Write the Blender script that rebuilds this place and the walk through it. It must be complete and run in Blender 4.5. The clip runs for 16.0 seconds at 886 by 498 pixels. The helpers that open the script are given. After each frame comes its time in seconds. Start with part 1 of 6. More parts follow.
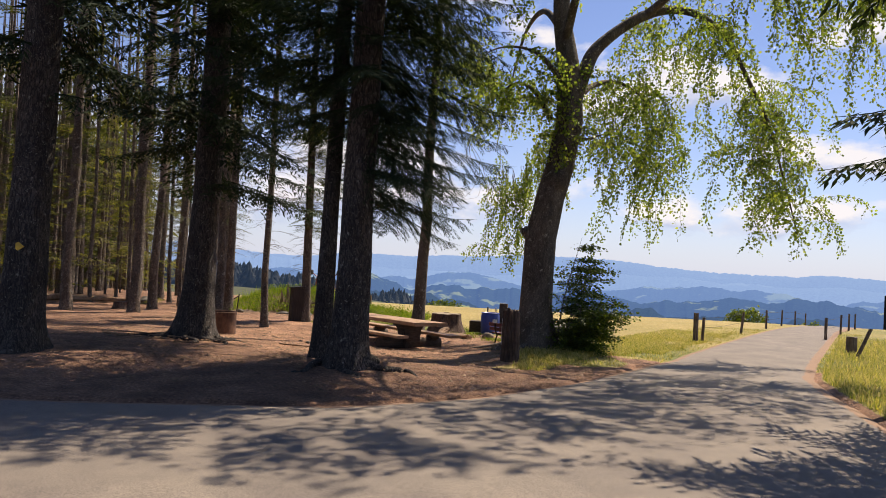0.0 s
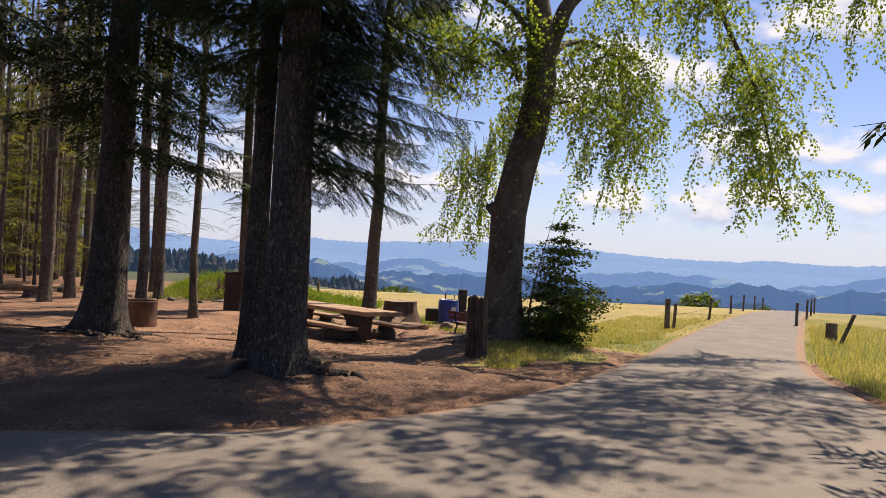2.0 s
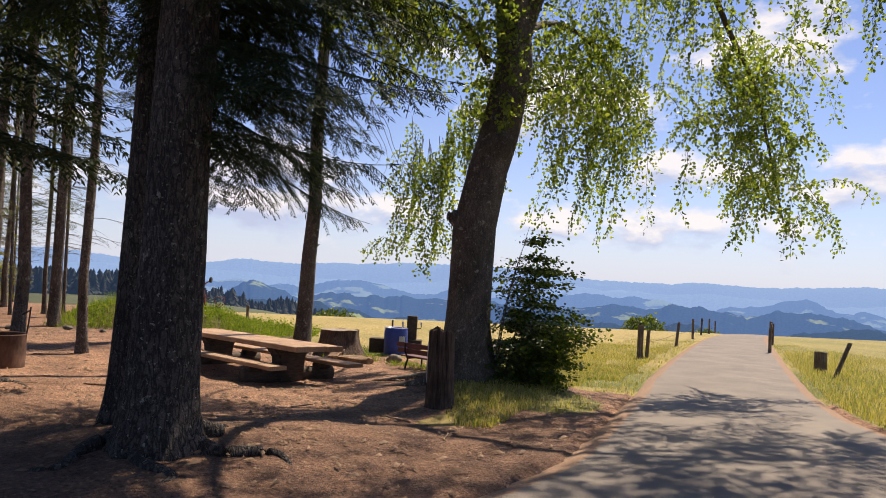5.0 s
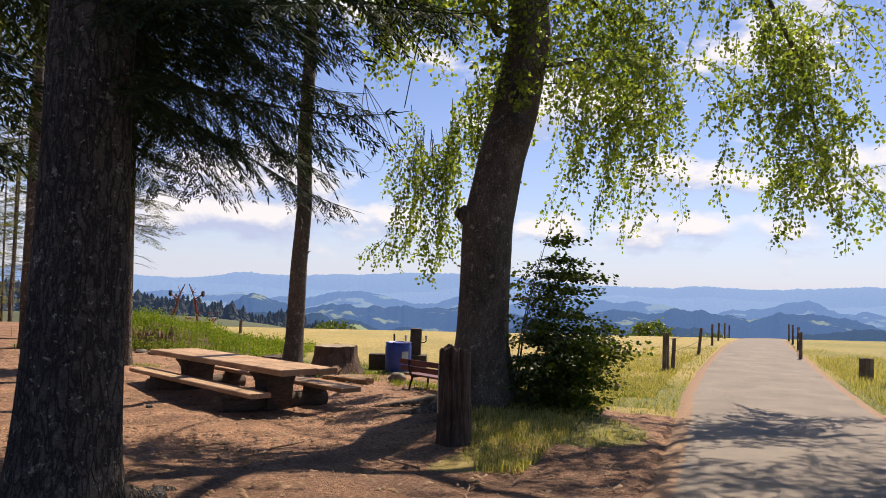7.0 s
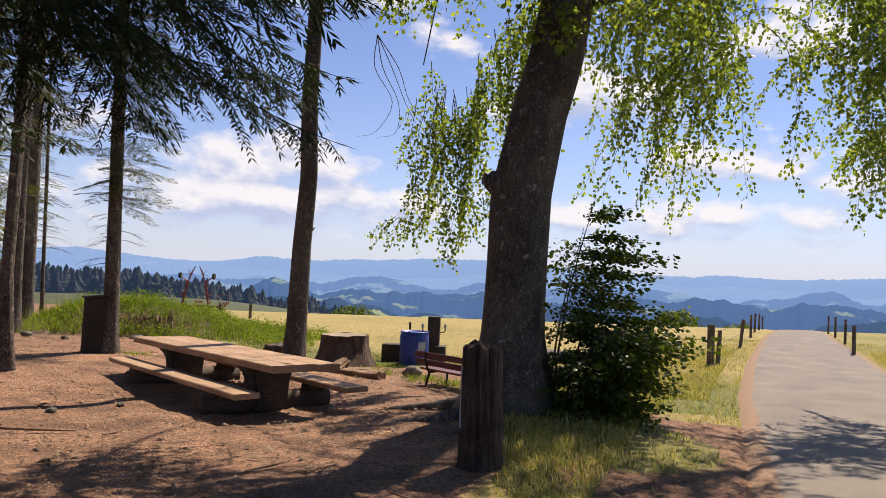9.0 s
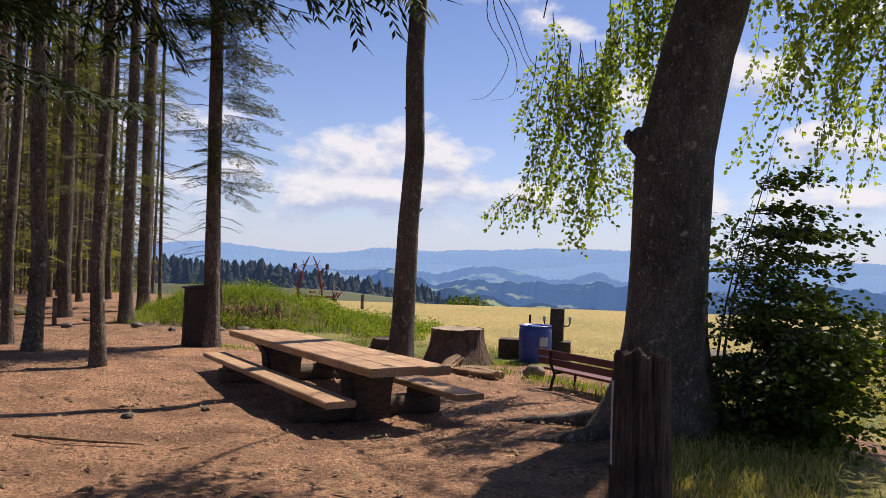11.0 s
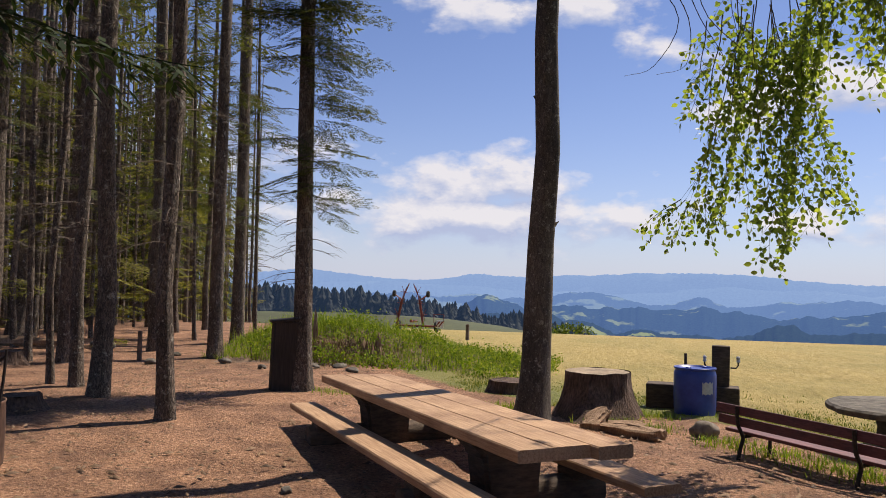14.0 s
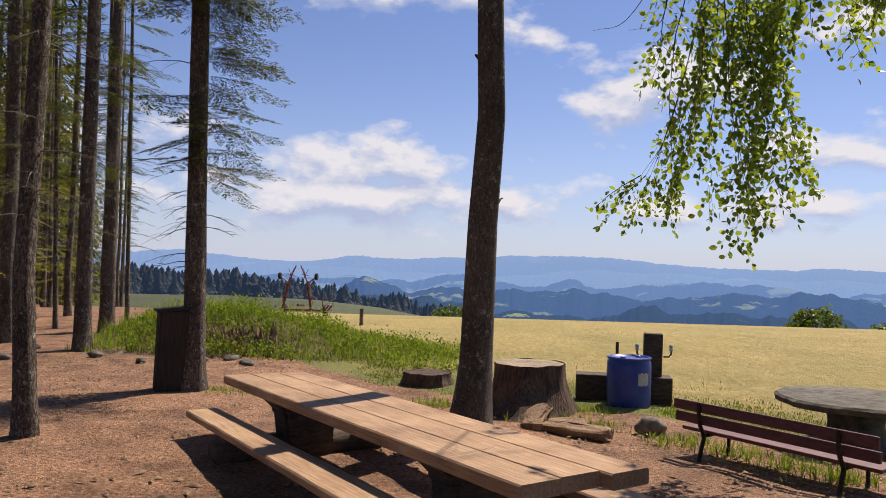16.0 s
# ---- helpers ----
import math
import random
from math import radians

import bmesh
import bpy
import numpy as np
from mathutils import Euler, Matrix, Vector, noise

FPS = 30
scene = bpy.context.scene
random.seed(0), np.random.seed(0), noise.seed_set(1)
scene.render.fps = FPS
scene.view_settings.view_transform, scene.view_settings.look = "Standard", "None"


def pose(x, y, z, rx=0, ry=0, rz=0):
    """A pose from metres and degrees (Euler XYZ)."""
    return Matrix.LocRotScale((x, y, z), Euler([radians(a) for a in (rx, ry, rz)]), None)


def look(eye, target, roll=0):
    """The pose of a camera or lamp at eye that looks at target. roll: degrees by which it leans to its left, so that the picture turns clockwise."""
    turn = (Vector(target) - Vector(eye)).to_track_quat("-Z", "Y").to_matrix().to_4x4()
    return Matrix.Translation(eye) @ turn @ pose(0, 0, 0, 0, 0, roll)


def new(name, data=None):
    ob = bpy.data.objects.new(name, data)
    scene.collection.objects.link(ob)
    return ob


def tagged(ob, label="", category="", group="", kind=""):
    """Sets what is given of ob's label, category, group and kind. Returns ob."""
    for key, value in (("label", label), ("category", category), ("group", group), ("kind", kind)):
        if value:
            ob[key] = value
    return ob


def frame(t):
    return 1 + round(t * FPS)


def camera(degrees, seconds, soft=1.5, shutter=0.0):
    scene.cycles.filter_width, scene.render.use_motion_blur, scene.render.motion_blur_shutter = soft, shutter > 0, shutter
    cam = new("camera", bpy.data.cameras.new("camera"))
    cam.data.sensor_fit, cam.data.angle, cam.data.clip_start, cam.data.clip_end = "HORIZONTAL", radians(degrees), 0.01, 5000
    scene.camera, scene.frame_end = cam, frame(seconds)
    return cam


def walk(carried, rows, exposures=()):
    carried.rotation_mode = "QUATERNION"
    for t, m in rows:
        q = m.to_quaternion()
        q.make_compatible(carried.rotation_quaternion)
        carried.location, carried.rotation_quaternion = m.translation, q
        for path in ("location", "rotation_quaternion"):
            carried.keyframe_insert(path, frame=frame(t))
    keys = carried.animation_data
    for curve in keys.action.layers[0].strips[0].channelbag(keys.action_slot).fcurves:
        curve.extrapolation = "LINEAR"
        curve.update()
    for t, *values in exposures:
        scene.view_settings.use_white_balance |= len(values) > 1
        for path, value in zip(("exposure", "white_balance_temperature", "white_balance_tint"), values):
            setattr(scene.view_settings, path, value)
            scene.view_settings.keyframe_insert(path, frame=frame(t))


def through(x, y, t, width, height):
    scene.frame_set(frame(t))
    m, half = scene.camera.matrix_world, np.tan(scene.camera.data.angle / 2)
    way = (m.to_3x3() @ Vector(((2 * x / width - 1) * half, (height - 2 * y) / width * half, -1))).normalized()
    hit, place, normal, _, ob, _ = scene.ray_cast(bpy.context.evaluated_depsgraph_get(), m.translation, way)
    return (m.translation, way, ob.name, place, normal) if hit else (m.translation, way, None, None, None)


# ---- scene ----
cam = camera(60.8, 16.0, soft=0.9)
EXPO, SKY, SUN, AIR = 0.38, 0.062, 5.0, 0.6
PATH = [
    (0, (1.299, -2.754, 2.092), (1.13, -0.762, 2.134), 2.8),
    (0.5, (1.203, -2.19, 2.062), (1.059, -0.196, 2.091), 2.7),
    (1, (1.201, -1.636, 2.028), (1.08, 0.36, 2.044), 2.8),
    (1.5, (1.102, -1.114, 2.007), (1.057, 0.885, 2.026), 3.0),
    (2, (1.064, -0.623, 1.992), (1.025, 1.377, 2.003), 2.7),
    (2.5, (1.029, -0.136, 1.976), (0.986, 1.863, 1.989), 3.0),
    (3, (0.948, 0.363, 1.956), (0.929, 2.363, 1.968), 3.5),
    (3.5, (0.957, 0.842, 1.979), (0.956, 2.841, 2.013), 3.5),
    (4, (0.912, 1.309, 1.961), (1.01, 3.306, 2.015), 3.4),
    (6.5, (0.785, 3.572, 1.945), (0.91, 5.566, 2.043), 2.2),
    (7, (0.813, 3.998, 1.926), (0.931, 5.992, 2.026), 1.5),
    (7.5, (0.869, 4.426, 1.902), (0.977, 6.421, 1.993), 1.3),
    (8, (0.875, 4.853, 1.888), (0.975, 6.848, 1.982), 1.5),
    (10.5, (0.81, 6.974, 1.826), (0.707, 8.971, 1.826), 2.3),
    (11, (0.765, 7.327, 1.804), (0.533, 9.314, 1.83), 1.7),
    (11.5, (0.754, 7.733, 1.801), (0.377, 9.694, 1.905), 1.3),
    (12, (0.613, 8.14, 1.771), (0.219, 10.098, 1.876), 1.3),
    (12.5, (0.472, 8.528, 1.775), (0.014, 10.473, 1.876), 1.1),
    (13, (0.355, 8.899, 1.797), (-0.204, 10.817, 1.893), 0.6),
    (13.5, (0.14, 9.202, 1.82), (-0.412, 11.122, 1.917), 0.8),
    (14, (-0.025, 9.509, 1.799), (-0.507, 11.448, 1.888), 1.2),
    (14.5, (-0.21, 9.839, 1.797), (-0.634, 11.793, 1.855), 1.3),
    (15, (-0.439, 10.091, 1.832), (-0.851, 12.047, 1.876), 1.3),
    (15.5, (-0.63, 10.282, 1.826), (-0.965, 12.254, 1.869), 1.6),
    (16, (-0.798, 10.555, 1.81), (-0.963, 12.547, 1.858), 1.4),
]
walk(cam, [(t, look(eye, target, roll)) for t, eye, target, roll in PATH], [(0, EXPO + 0.18, 7650, 15), (7.5, EXPO + 0.2, 7600, 15), (10.5, EXPO + 0.08, 7300, 15), (16, EXPO - 0.05, 7300, 15)])

# ---- world and sun ----
SUN_AZ = math.atan2(0.58, 0.81)      # clockwise from +y
SUN_EL = radians(55)
world = bpy.data.worlds.new("sky")
scene.world = world
world.use_nodes = True
wt = world.node_tree
wt.nodes.clear()


def wnode(kind, **kw):
    n = wt.nodes.new(kind)
    for k, v in kw.items():
        n.inputs[k].default_value = v
    return n


sky = wt.nodes.new("ShaderNodeTexSky")
sky.sky_type, sky.sun_disc = "NISHITA", False
sky.sun_elevation, sky.sun_rotation = SUN_EL, SUN_AZ
sky.altitude, sky.dust_density, sky.air_density, sky.ozone_density = 900, 0.6, 1.0, 2.0
L = wt.links.new


def wmath(op, a, b=0.0, c=0.0, clamp=False):
    n = wt.nodes.new("ShaderNodeMath")
    n.operation, n.use_clamp = op, clamp
    for sock, v in zip(n.inputs, (a, b, c)):
        if isinstance(v, (int, float)):
            sock.default_value = v
        else:
            L(v, sock)
    return n.outputs[0]


def wmix(fac, a, b, mode="MIX"):
    m = wt.nodes.new("ShaderNodeMix")
    m.data_type, m.blend_type = "RGBA", mode
    for sock, v in ((m.inputs[0], fac), (m.inputs[6], a), (m.inputs[7], b)):
        if isinstance(v, (int, float)):
            sock.default_value = v
        elif isinstance(v, tuple):
            sock.default_value = (*v, 1)
        else:
            L(v, sock)
    return m.outputs[2]


tc = wt.nodes.new("ShaderNodeTexCoord")
sep = wt.nodes.new("ShaderNodeSeparateXYZ")
L(tc.outputs["Generated"], sep.inputs[0])
az_d = wmath("MULTIPLY", wmath("ARCTAN2", sep.outputs["X"], sep.outputs["Y"]), 57.3)
el_d = wmath("MULTIPLY", wmath("ARCSINE", sep.outputs["Z"]), 57.3)
# fair-weather cumulus: azimuth and elevation, half width and half height in degrees, weight
CUMULUS = [(-11, 7.6, 7, 2.2, 1.0), (-8, 5.0, 16, 2.0, 0.98), (-19, 5.0, 8, 1.8, 0.7), (12, 13.6, 6.5, 2.4, 0.95), (7.5, 12.0, 4, 1.6, 0.8), (21, 8.2, 4.4, 1.6, 0.9),
           (-9, 20.5, 9, 1.8, 0.9), (0.5, 17.0, 2.6, 1.4, 0.75), (26, 17.5, 6, 3.0, 0.9), (33, 8.5, 9, 2.6, 0.85), (18, 4.4, 13, 1.7, 0.85), (44, 13, 9, 3.0, 0.9), (-33, 9, 8, 3.0, 0.8)]


def cloud_density(lift):
    """Billowing noise, thick only where a cumulus stands; lift looks a little higher up."""
    el = wmath("ADD", el_d, lift)
    total = None
    for a, e0, wa, we, k in CUMULUS:
        u = wmath("MULTIPLY", wmath("SUBTRACT", az_d, a), 1 / wa)
        v = wmath("MULTIPLY", wmath("SUBTRACT", el, e0), 1 / we)
        d = wmath("ADD", wmath("MULTIPLY", u, u), wmath("MULTIPLY", v, v))
        g = wmath("MULTIPLY", wmath("EXPONENT", wmath("MULTIPLY", d, -0.7)), k)
        total = g if total is None else wmath("MAXIMUM", total, g)
    at = wt.nodes.new("ShaderNodeCombineXYZ")
    L(wmath("MULTIPLY", az_d, 0.11), at.inputs[0])
    L(wmath("MULTIPLY", el, 0.2), at.inputs[1])
    fine = wnode("ShaderNodeTexNoise", Scale=1.7, Detail=9.0, Roughness=0.56)
    broad = wnode("ShaderNodeTexNoise", Scale=0.45, Detail=4.0, Roughness=0.5)
    L(at.outputs[0], fine.inputs["Vector"])
    L(at.outputs[0], broad.inputs["Vector"])
    n = wmath("ADD", wmath("MULTIPLY", fine.outputs["Fac"], 0.95), wmath("MULTIPLY", broad.outputs["Fac"], 0.35))
    return wmath("ADD", n, wmath("MULTIPLY", total, 0.42))


here, above = cloud_density(0.0), cloud_density(1.1)
cover = wmath("MULTIPLY", wmath("SUBTRACT", here, 0.815), 6.0, clamp=True)
lit = wmath("ADD", wmath("MULTIPLY", wmath("SUBTRACT", here, above), 5.0), 0.45, clamp=True)
cloud = wmix(lit, (5.4, 6.7, 10.0), (10.0, 10.5, 11.7))
blue = wmix(1.0, sky.outputs[0], (1.02, 1.17, 1.58), "MULTIPLY")
veil = wmath("MULTIPLY", wmath("EXPONENT", wmath("MULTIPLY", wmath("MAXIMUM", el_d, 0.0), -0.17)), 0.85)
base = wmix(veil, blue, (7.0, 8.1, 10.7))
bg = wnode("ShaderNodeBackground", Strength=SKY)
out = wt.nodes.new("ShaderNodeOutputWorld")
L(wmix(wmath("MULTIPLY", cover, 0.93), base, cloud), bg.inputs[0])
L(bg.outputs[0], out.inputs[0])

sun = new("sun", bpy.data.lights.new("sun", "SUN"))
sun.data.energy, sun.data.angle, sun.data.color = SUN, radians(0.55), (1.0, 0.93, 0.82)
sun_dir = Vector((math.sin(SUN_AZ) * math.cos(SUN_EL), math.cos(SUN_AZ) * math.cos(SUN_EL), math.sin(SUN_EL)))
sun.matrix_world = look(sun_dir * 60, (0, 0, 0))

# ---- materials ----


def material(name):
    m = bpy.data.materials.new(name)
    m.use_nodes = True
    nt = m.node_tree
    nt.nodes.clear()
    o = nt.nodes.new("ShaderNodeOutputMaterial")
    b = nt.nodes.new("ShaderNodeBsdfPrincipled")
    nt.links.new(b.outputs[0], o.inputs[0])
    return m, nt, b, o


def ramp_node(nt, src, stops):
    r = nt.nodes.new("ShaderNodeValToRGB")
    e = r.color_ramp.elements
    while len(e) < len(stops):
        e.new(0.5)
    for el, (p, c) in zip(e, stops):
        el.position, el.color = p, (*c, 1)
    nt.links.new(src, r.inputs[0])
    return r.outputs[0]


def noise_node(nt, scale, detail=6, rough=0.6, stretch=(1, 1, 1), obj=True):
    t = nt.nodes.new("ShaderNodeTexCoord")
    mpn = nt.nodes.new("ShaderNodeMapping")
    mpn.inputs["Scale"].default_value = stretch
    nt.links.new(t.outputs["Object"], mpn.inputs[0])
    n = nt.nodes.new("ShaderNodeTexNoise")
    n.inputs["Scale"].default_value, n.inputs["Detail"].default_value, n.inputs["Roughness"].default_value = scale, detail, rough
    nt.links.new(mpn.outputs[0], n.inputs["Vector"])
    return n.outputs["Fac"]


def mixrgb(nt, fac, a, b, mode="MIX"):
    m = nt.nodes.new("ShaderNodeMix")
    m.data_type, m.blend_type = "RGBA", mode
    for sock, v in ((m.inputs[0], fac), (m.inputs[6], a), (m.inputs[7], b)):
        if isinstance(v, (int, float)):
            sock.default_value = v
        elif isinstance(v, tuple):
            sock.default_value = (*v, 1)
        else:
            nt.links.new(v, sock)
    return m.outputs[2]


def bump(nt, b, height, strength, dist=0.02):
    n = nt.nodes.new("ShaderNodeBump")
    n.inputs["Strength"].default_value, n.inputs["Distance"].default_value = strength, dist
    nt.links.new(height, n.inputs["Height"])
    nt.links.new(n.outputs[0], b.inputs["Normal"])


def surface(name, dark, light, scale=12, stretch=(1, 1, 1), rough=0.8, bumps=0.4, big=1.2, stain=(0.6, 0.6, 0.6), dist=0.02, metal=0.0, rand=0.0):
    """Two scales of variation: fine grain between two colours and broad stains."""
    m, nt, b, o = material(name)
    g = noise_node(nt, scale, 8, 0.65, stretch)
    col = ramp_node(nt, g, [(0.32, dark), (0.68, light)])
    s = ramp_node(nt, noise_node(nt, big, 4, 0.6), [(0.35, stain), (0.62, (1, 1, 1))])
    col = mixrgb(nt, 1.0, col, s, "MULTIPLY")
    if rand:
        oi = nt.nodes.new("ShaderNodeObjectInfo")
        r = ramp_node(nt, oi.outputs["Random"], [(0, (1 - rand,) * 3), (1, (1 + rand * 0.4,) * 3)])
        col = mixrgb(nt, 1.0, col, r, "MULTIPLY")
    nt.links.new(col, b.inputs["Base Color"])
    b.inputs["Roughness"].default_value, b.inputs["Metallic"].default_value = rough, metal
    if bumps:
        bump(nt, b, g, bumps, dist)
    return m


def leafy(name, cols, through=0.45, rough=0.5, glow=(1.5, 1.45, 0.55), gloss=0.4):
    """Leaf material: colour varied leaf by leaf, light shining through."""
    m, nt, b, o = material(name)
    geo = nt.nodes.new("ShaderNodeNewGeometry")
    c = ramp_node(nt, geo.outputs["Random Per Island"], [(i / (len(cols) - 1), k) for i, k in enumerate(cols)])
    nt.links.new(c, b.inputs["Base Color"])
    b.inputs["Roughness"].default_value = rough
    b.inputs["Specular IOR Level"].default_value = gloss
    tr = nt.nodes.new("ShaderNodeBsdfTranslucent")
    tcol = mixrgb(nt, 1.0, c, glow, "MULTIPLY")
    nt.links.new(tcol, tr.inputs[0])
    mx = nt.nodes.new("ShaderNodeMixShader")
    mx.inputs[0].default_value = through
    nt.links.new(b.outputs[0], mx.inputs[1])
    nt.links.new(tr.outputs[0], mx.inputs[2])
    nt.links.new(mx.outputs[0], o.inputs[0])
    return m


def bark(name, dark, light, scale, lichen=(0.3, 0.32, 0.27), amount=0.62, depth=0.03, groove=0.25):
    m, nt, b, o = material(name)
    t = nt.nodes.new("ShaderNodeTexCoord")
    mpn = nt.nodes.new("ShaderNodeMapping")
    mpn.inputs["Scale"].default_value = (1, 1, 0.28)
    nt.links.new(t.outputs["Object"], mpn.inputs[0])
    v = nt.nodes.new("ShaderNodeTexVoronoi")
    v.feature = "DISTANCE_TO_EDGE"
    v.inputs["Scale"].default_value = scale
    wob = nt.nodes.new("ShaderNodeTexNoise")
    wob.inputs["Scale"].default_value, wob.inputs["Detail"].default_value = scale * 0.7, 5
    nt.links.new(mpn.outputs[0], wob.inputs["Vector"])
    wm = mixrgb(nt, 0.12, mpn.outputs[0], wob.outputs["Color"])
    nt.links.new(wm, v.inputs["Vector"])
    crack = ramp_node(nt, v.outputs["Distance"], [(0.0, (groove,) * 3), (0.18, (1, 1, 1))])
    g = noise_node(nt, scale * 3, 8, 0.7)
    col = ramp_node(nt, g, [(0.3, dark), (0.7, light)])
    col = mixrgb(nt, 1.0, col, crack, "MULTIPLY")
    broad = ramp_node(nt, noise_node(nt, 2.6, 5, 0.65, (1, 1, 0.5)), [(0.36, (0.5, 0.47, 0.45)), (0.62, (1.12, 1.1, 1.08))])
    col = mixrgb(nt, 1.0, col, broad, "MULTIPLY")
    patch = ramp_node(nt, noise_node(nt, 9, 8, 0.75), [(amount, (0, 0, 0)), (amount + 0.07, (1, 1, 1))])
    col = mixrgb(nt, patch, col, lichen)
    fleck = ramp_node(nt, noise_node(nt, 34, 4, 0.6), [(0.63, (0, 0, 0)), (0.68, (0.8, 0.8, 0.8))])
    col = mixrgb(nt, fleck, col, tuple(c * 1.25 for c in lichen))
    nt.links.new(col, b.inputs["Base Color"])
    b.inputs["Roughness"].default_value = 0.92
    hm = mixrgb(nt, 0.25, crack, g)
    bump(nt, b, hm, 1.0, depth)
    return m


def ground_material():
    """Dirt with needle litter; dry meadow and green verge by the painted zones."""
    m, nt, b, o = material("forest_floor_and_meadow")
    zone = nt.nodes.new("ShaderNodeAttribute")
    zone.attribute_name = "zone"
    sp = nt.nodes.new("ShaderNodeSeparateColor")
    nt.links.new(zone.outputs["Color"], sp.inputs[0])
    g = noise_node(nt, 26, 10, 0.7)
    mid = noise_node(nt, 1.7, 6, 0.6)
    dirt = ramp_node(nt, g, [(0.34, (0.075, 0.04, 0.026)), (0.48, (0.29, 0.16, 0.098)), (0.56, (0.35, 0.2, 0.125)), (0.68, (0.62, 0.42, 0.29))])
    litter = ramp_node(nt, mid, [(0.36, (0.55, 0.5, 0.47)), (0.6, (1.12, 1.08, 1.02))])
    dirt = mixrgb(nt, 1.0, dirt, litter, "MULTIPLY")
    # half-dark soil for the zone's blue channel: shade put into the colour
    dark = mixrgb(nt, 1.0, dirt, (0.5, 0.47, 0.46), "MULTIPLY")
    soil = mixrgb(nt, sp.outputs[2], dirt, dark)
    streak = noise_node(nt, 9, 8, 0.7, (1, 0.25, 1))
    straw = ramp_node(nt, streak, [(0.3, (0.25, 0.19, 0.055)), (0.7, (0.45, 0.35, 0.13))])
    green = ramp_node(nt, g, [(0.3, (0.075, 0.1, 0.02)), (0.7, (0.22, 0.22, 0.06))])
    gm = ramp_node(nt, noise_node(nt, 0.35, 5, 0.6, (1, 0.5, 1)), [(0.42, (0, 0, 0)), (0.62, (1, 1, 1))])
    gmix = nt.nodes.new("ShaderNodeMath")
    gmix.operation = "MULTIPLY_ADD"
    nt.links.new(gm, gmix.inputs[0])
    gmix.inputs[1].default_value = 0.35
    nt.links.new(sp.outputs[1], gmix.inputs[2])
    gmix.use_clamp = True
    meadow = mixrgb(nt, gmix.outputs[0], straw, green)
    fuzz = nt.nodes.new("ShaderNodeMath")
    fuzz.operation = "MULTIPLY_ADD"
    nt.links.new(noise_node(nt, 7, 8, 0.75), fuzz.inputs[0])
    fuzz.inputs[1].default_value = 0.9
    sub = nt.nodes.new("ShaderNodeMath")
    sub.operation = "SUBTRACT"
    nt.links.new(sp.outputs[0], sub.inputs[0])
    sub.inputs[1].default_value = 0.45
    nt.links.new(sub.outputs[0], fuzz.inputs[2])
    edge = ramp_node(nt, fuzz.outputs[0], [(0.45, (0, 0, 0)), (0.56, (1, 1, 1))])
    nt.links.new(mixrgb(nt, edge, soil, meadow), b.inputs["Base Color"])
    b.inputs["Roughness"].default_value = 0.95
    bump(nt, b, g, 1.0, 0.05)
    return m


def road_material():
    m, nt, b, o = material("worn_asphalt")
    g = noise_node(nt, 95, 6, 0.75)
    mid = noise_node(nt, 1.1, 6, 0.65)
    col = ramp_node(nt, g, [(0.36, (0.07, 0.062, 0.057)), (0.52, (0.2, 0.175, 0.152)), (0.75, (0.36, 0.315, 0.27))])
    col = mixrgb(nt, 1.0, col, ramp_node(nt, mid, [(0.35, (0.72, 0.7, 0.7)), (0.65, (1.1, 1.07, 1.0))]), "MULTIPLY")
    dust = nt.nodes.new("ShaderNodeAttribute")
    dust.attribute_name = "edge"
    df = nt.nodes.new("ShaderNodeMath")
    df.operation = "MULTIPLY_ADD"
    nt.links.new(noise_node(nt, 4.5, 8, 0.75), df.inputs[0])
    df.inputs[1].default_value = 0.9
    nt.links.new(dust.outputs["Fac"], df.inputs[2])
    e = ramp_node(nt, df.outputs[0], [(0.98, (0, 0, 0)), (1.12, (1, 1, 1))])
    dirt = ramp_node(nt, noise_node(nt, 30, 9, 0.7), [(0.3, (0.09, 0.05, 0.03)), (0.7, (0.36, 0.22, 0.13))])
    nt.links.new(mixrgb(nt, e, col, dirt), b.inputs["Base Color"])
    b.inputs["Roughness"].default_value = 0.88
    bump(nt, b, g, 0.5, 0.008)
    return m


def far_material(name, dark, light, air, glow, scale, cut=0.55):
    """Far wooded hills and meadows, with the air's bluish haze painted in as emission."""
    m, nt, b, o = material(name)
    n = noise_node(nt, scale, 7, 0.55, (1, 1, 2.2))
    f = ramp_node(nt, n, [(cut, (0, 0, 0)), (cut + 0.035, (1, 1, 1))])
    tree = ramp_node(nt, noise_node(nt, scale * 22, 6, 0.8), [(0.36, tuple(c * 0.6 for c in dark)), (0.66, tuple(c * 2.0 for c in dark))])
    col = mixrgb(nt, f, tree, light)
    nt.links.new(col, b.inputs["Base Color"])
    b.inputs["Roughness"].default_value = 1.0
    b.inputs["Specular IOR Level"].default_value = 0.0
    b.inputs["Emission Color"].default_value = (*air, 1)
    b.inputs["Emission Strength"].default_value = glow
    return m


M_GROUND, M_ROAD = ground_material(), road_material()
M_BEECH = bark("beech_bark", (0.042, 0.035, 0.03), (0.21, 0.182, 0.15), 26, (0.27, 0.255, 0.215), 0.57, 0.014, 0.55)
M_SPRUCE = bark("spruce_bark", (0.05, 0.039, 0.032), (0.34, 0.275, 0.22), 30, (0.36, 0.34, 0.29), 0.57, 0.03, 0.3)
M_FIR = bark("fir_bark", (0.025, 0.021, 0.018), (0.14, 0.12, 0.104), 24, (0.23, 0.23, 0.2), 0.6, 0.035, 0.2)
M_TWIG = surface("dead_twig", (0.065, 0.05, 0.04), (0.19, 0.155, 0.125), 20, bumps=0)
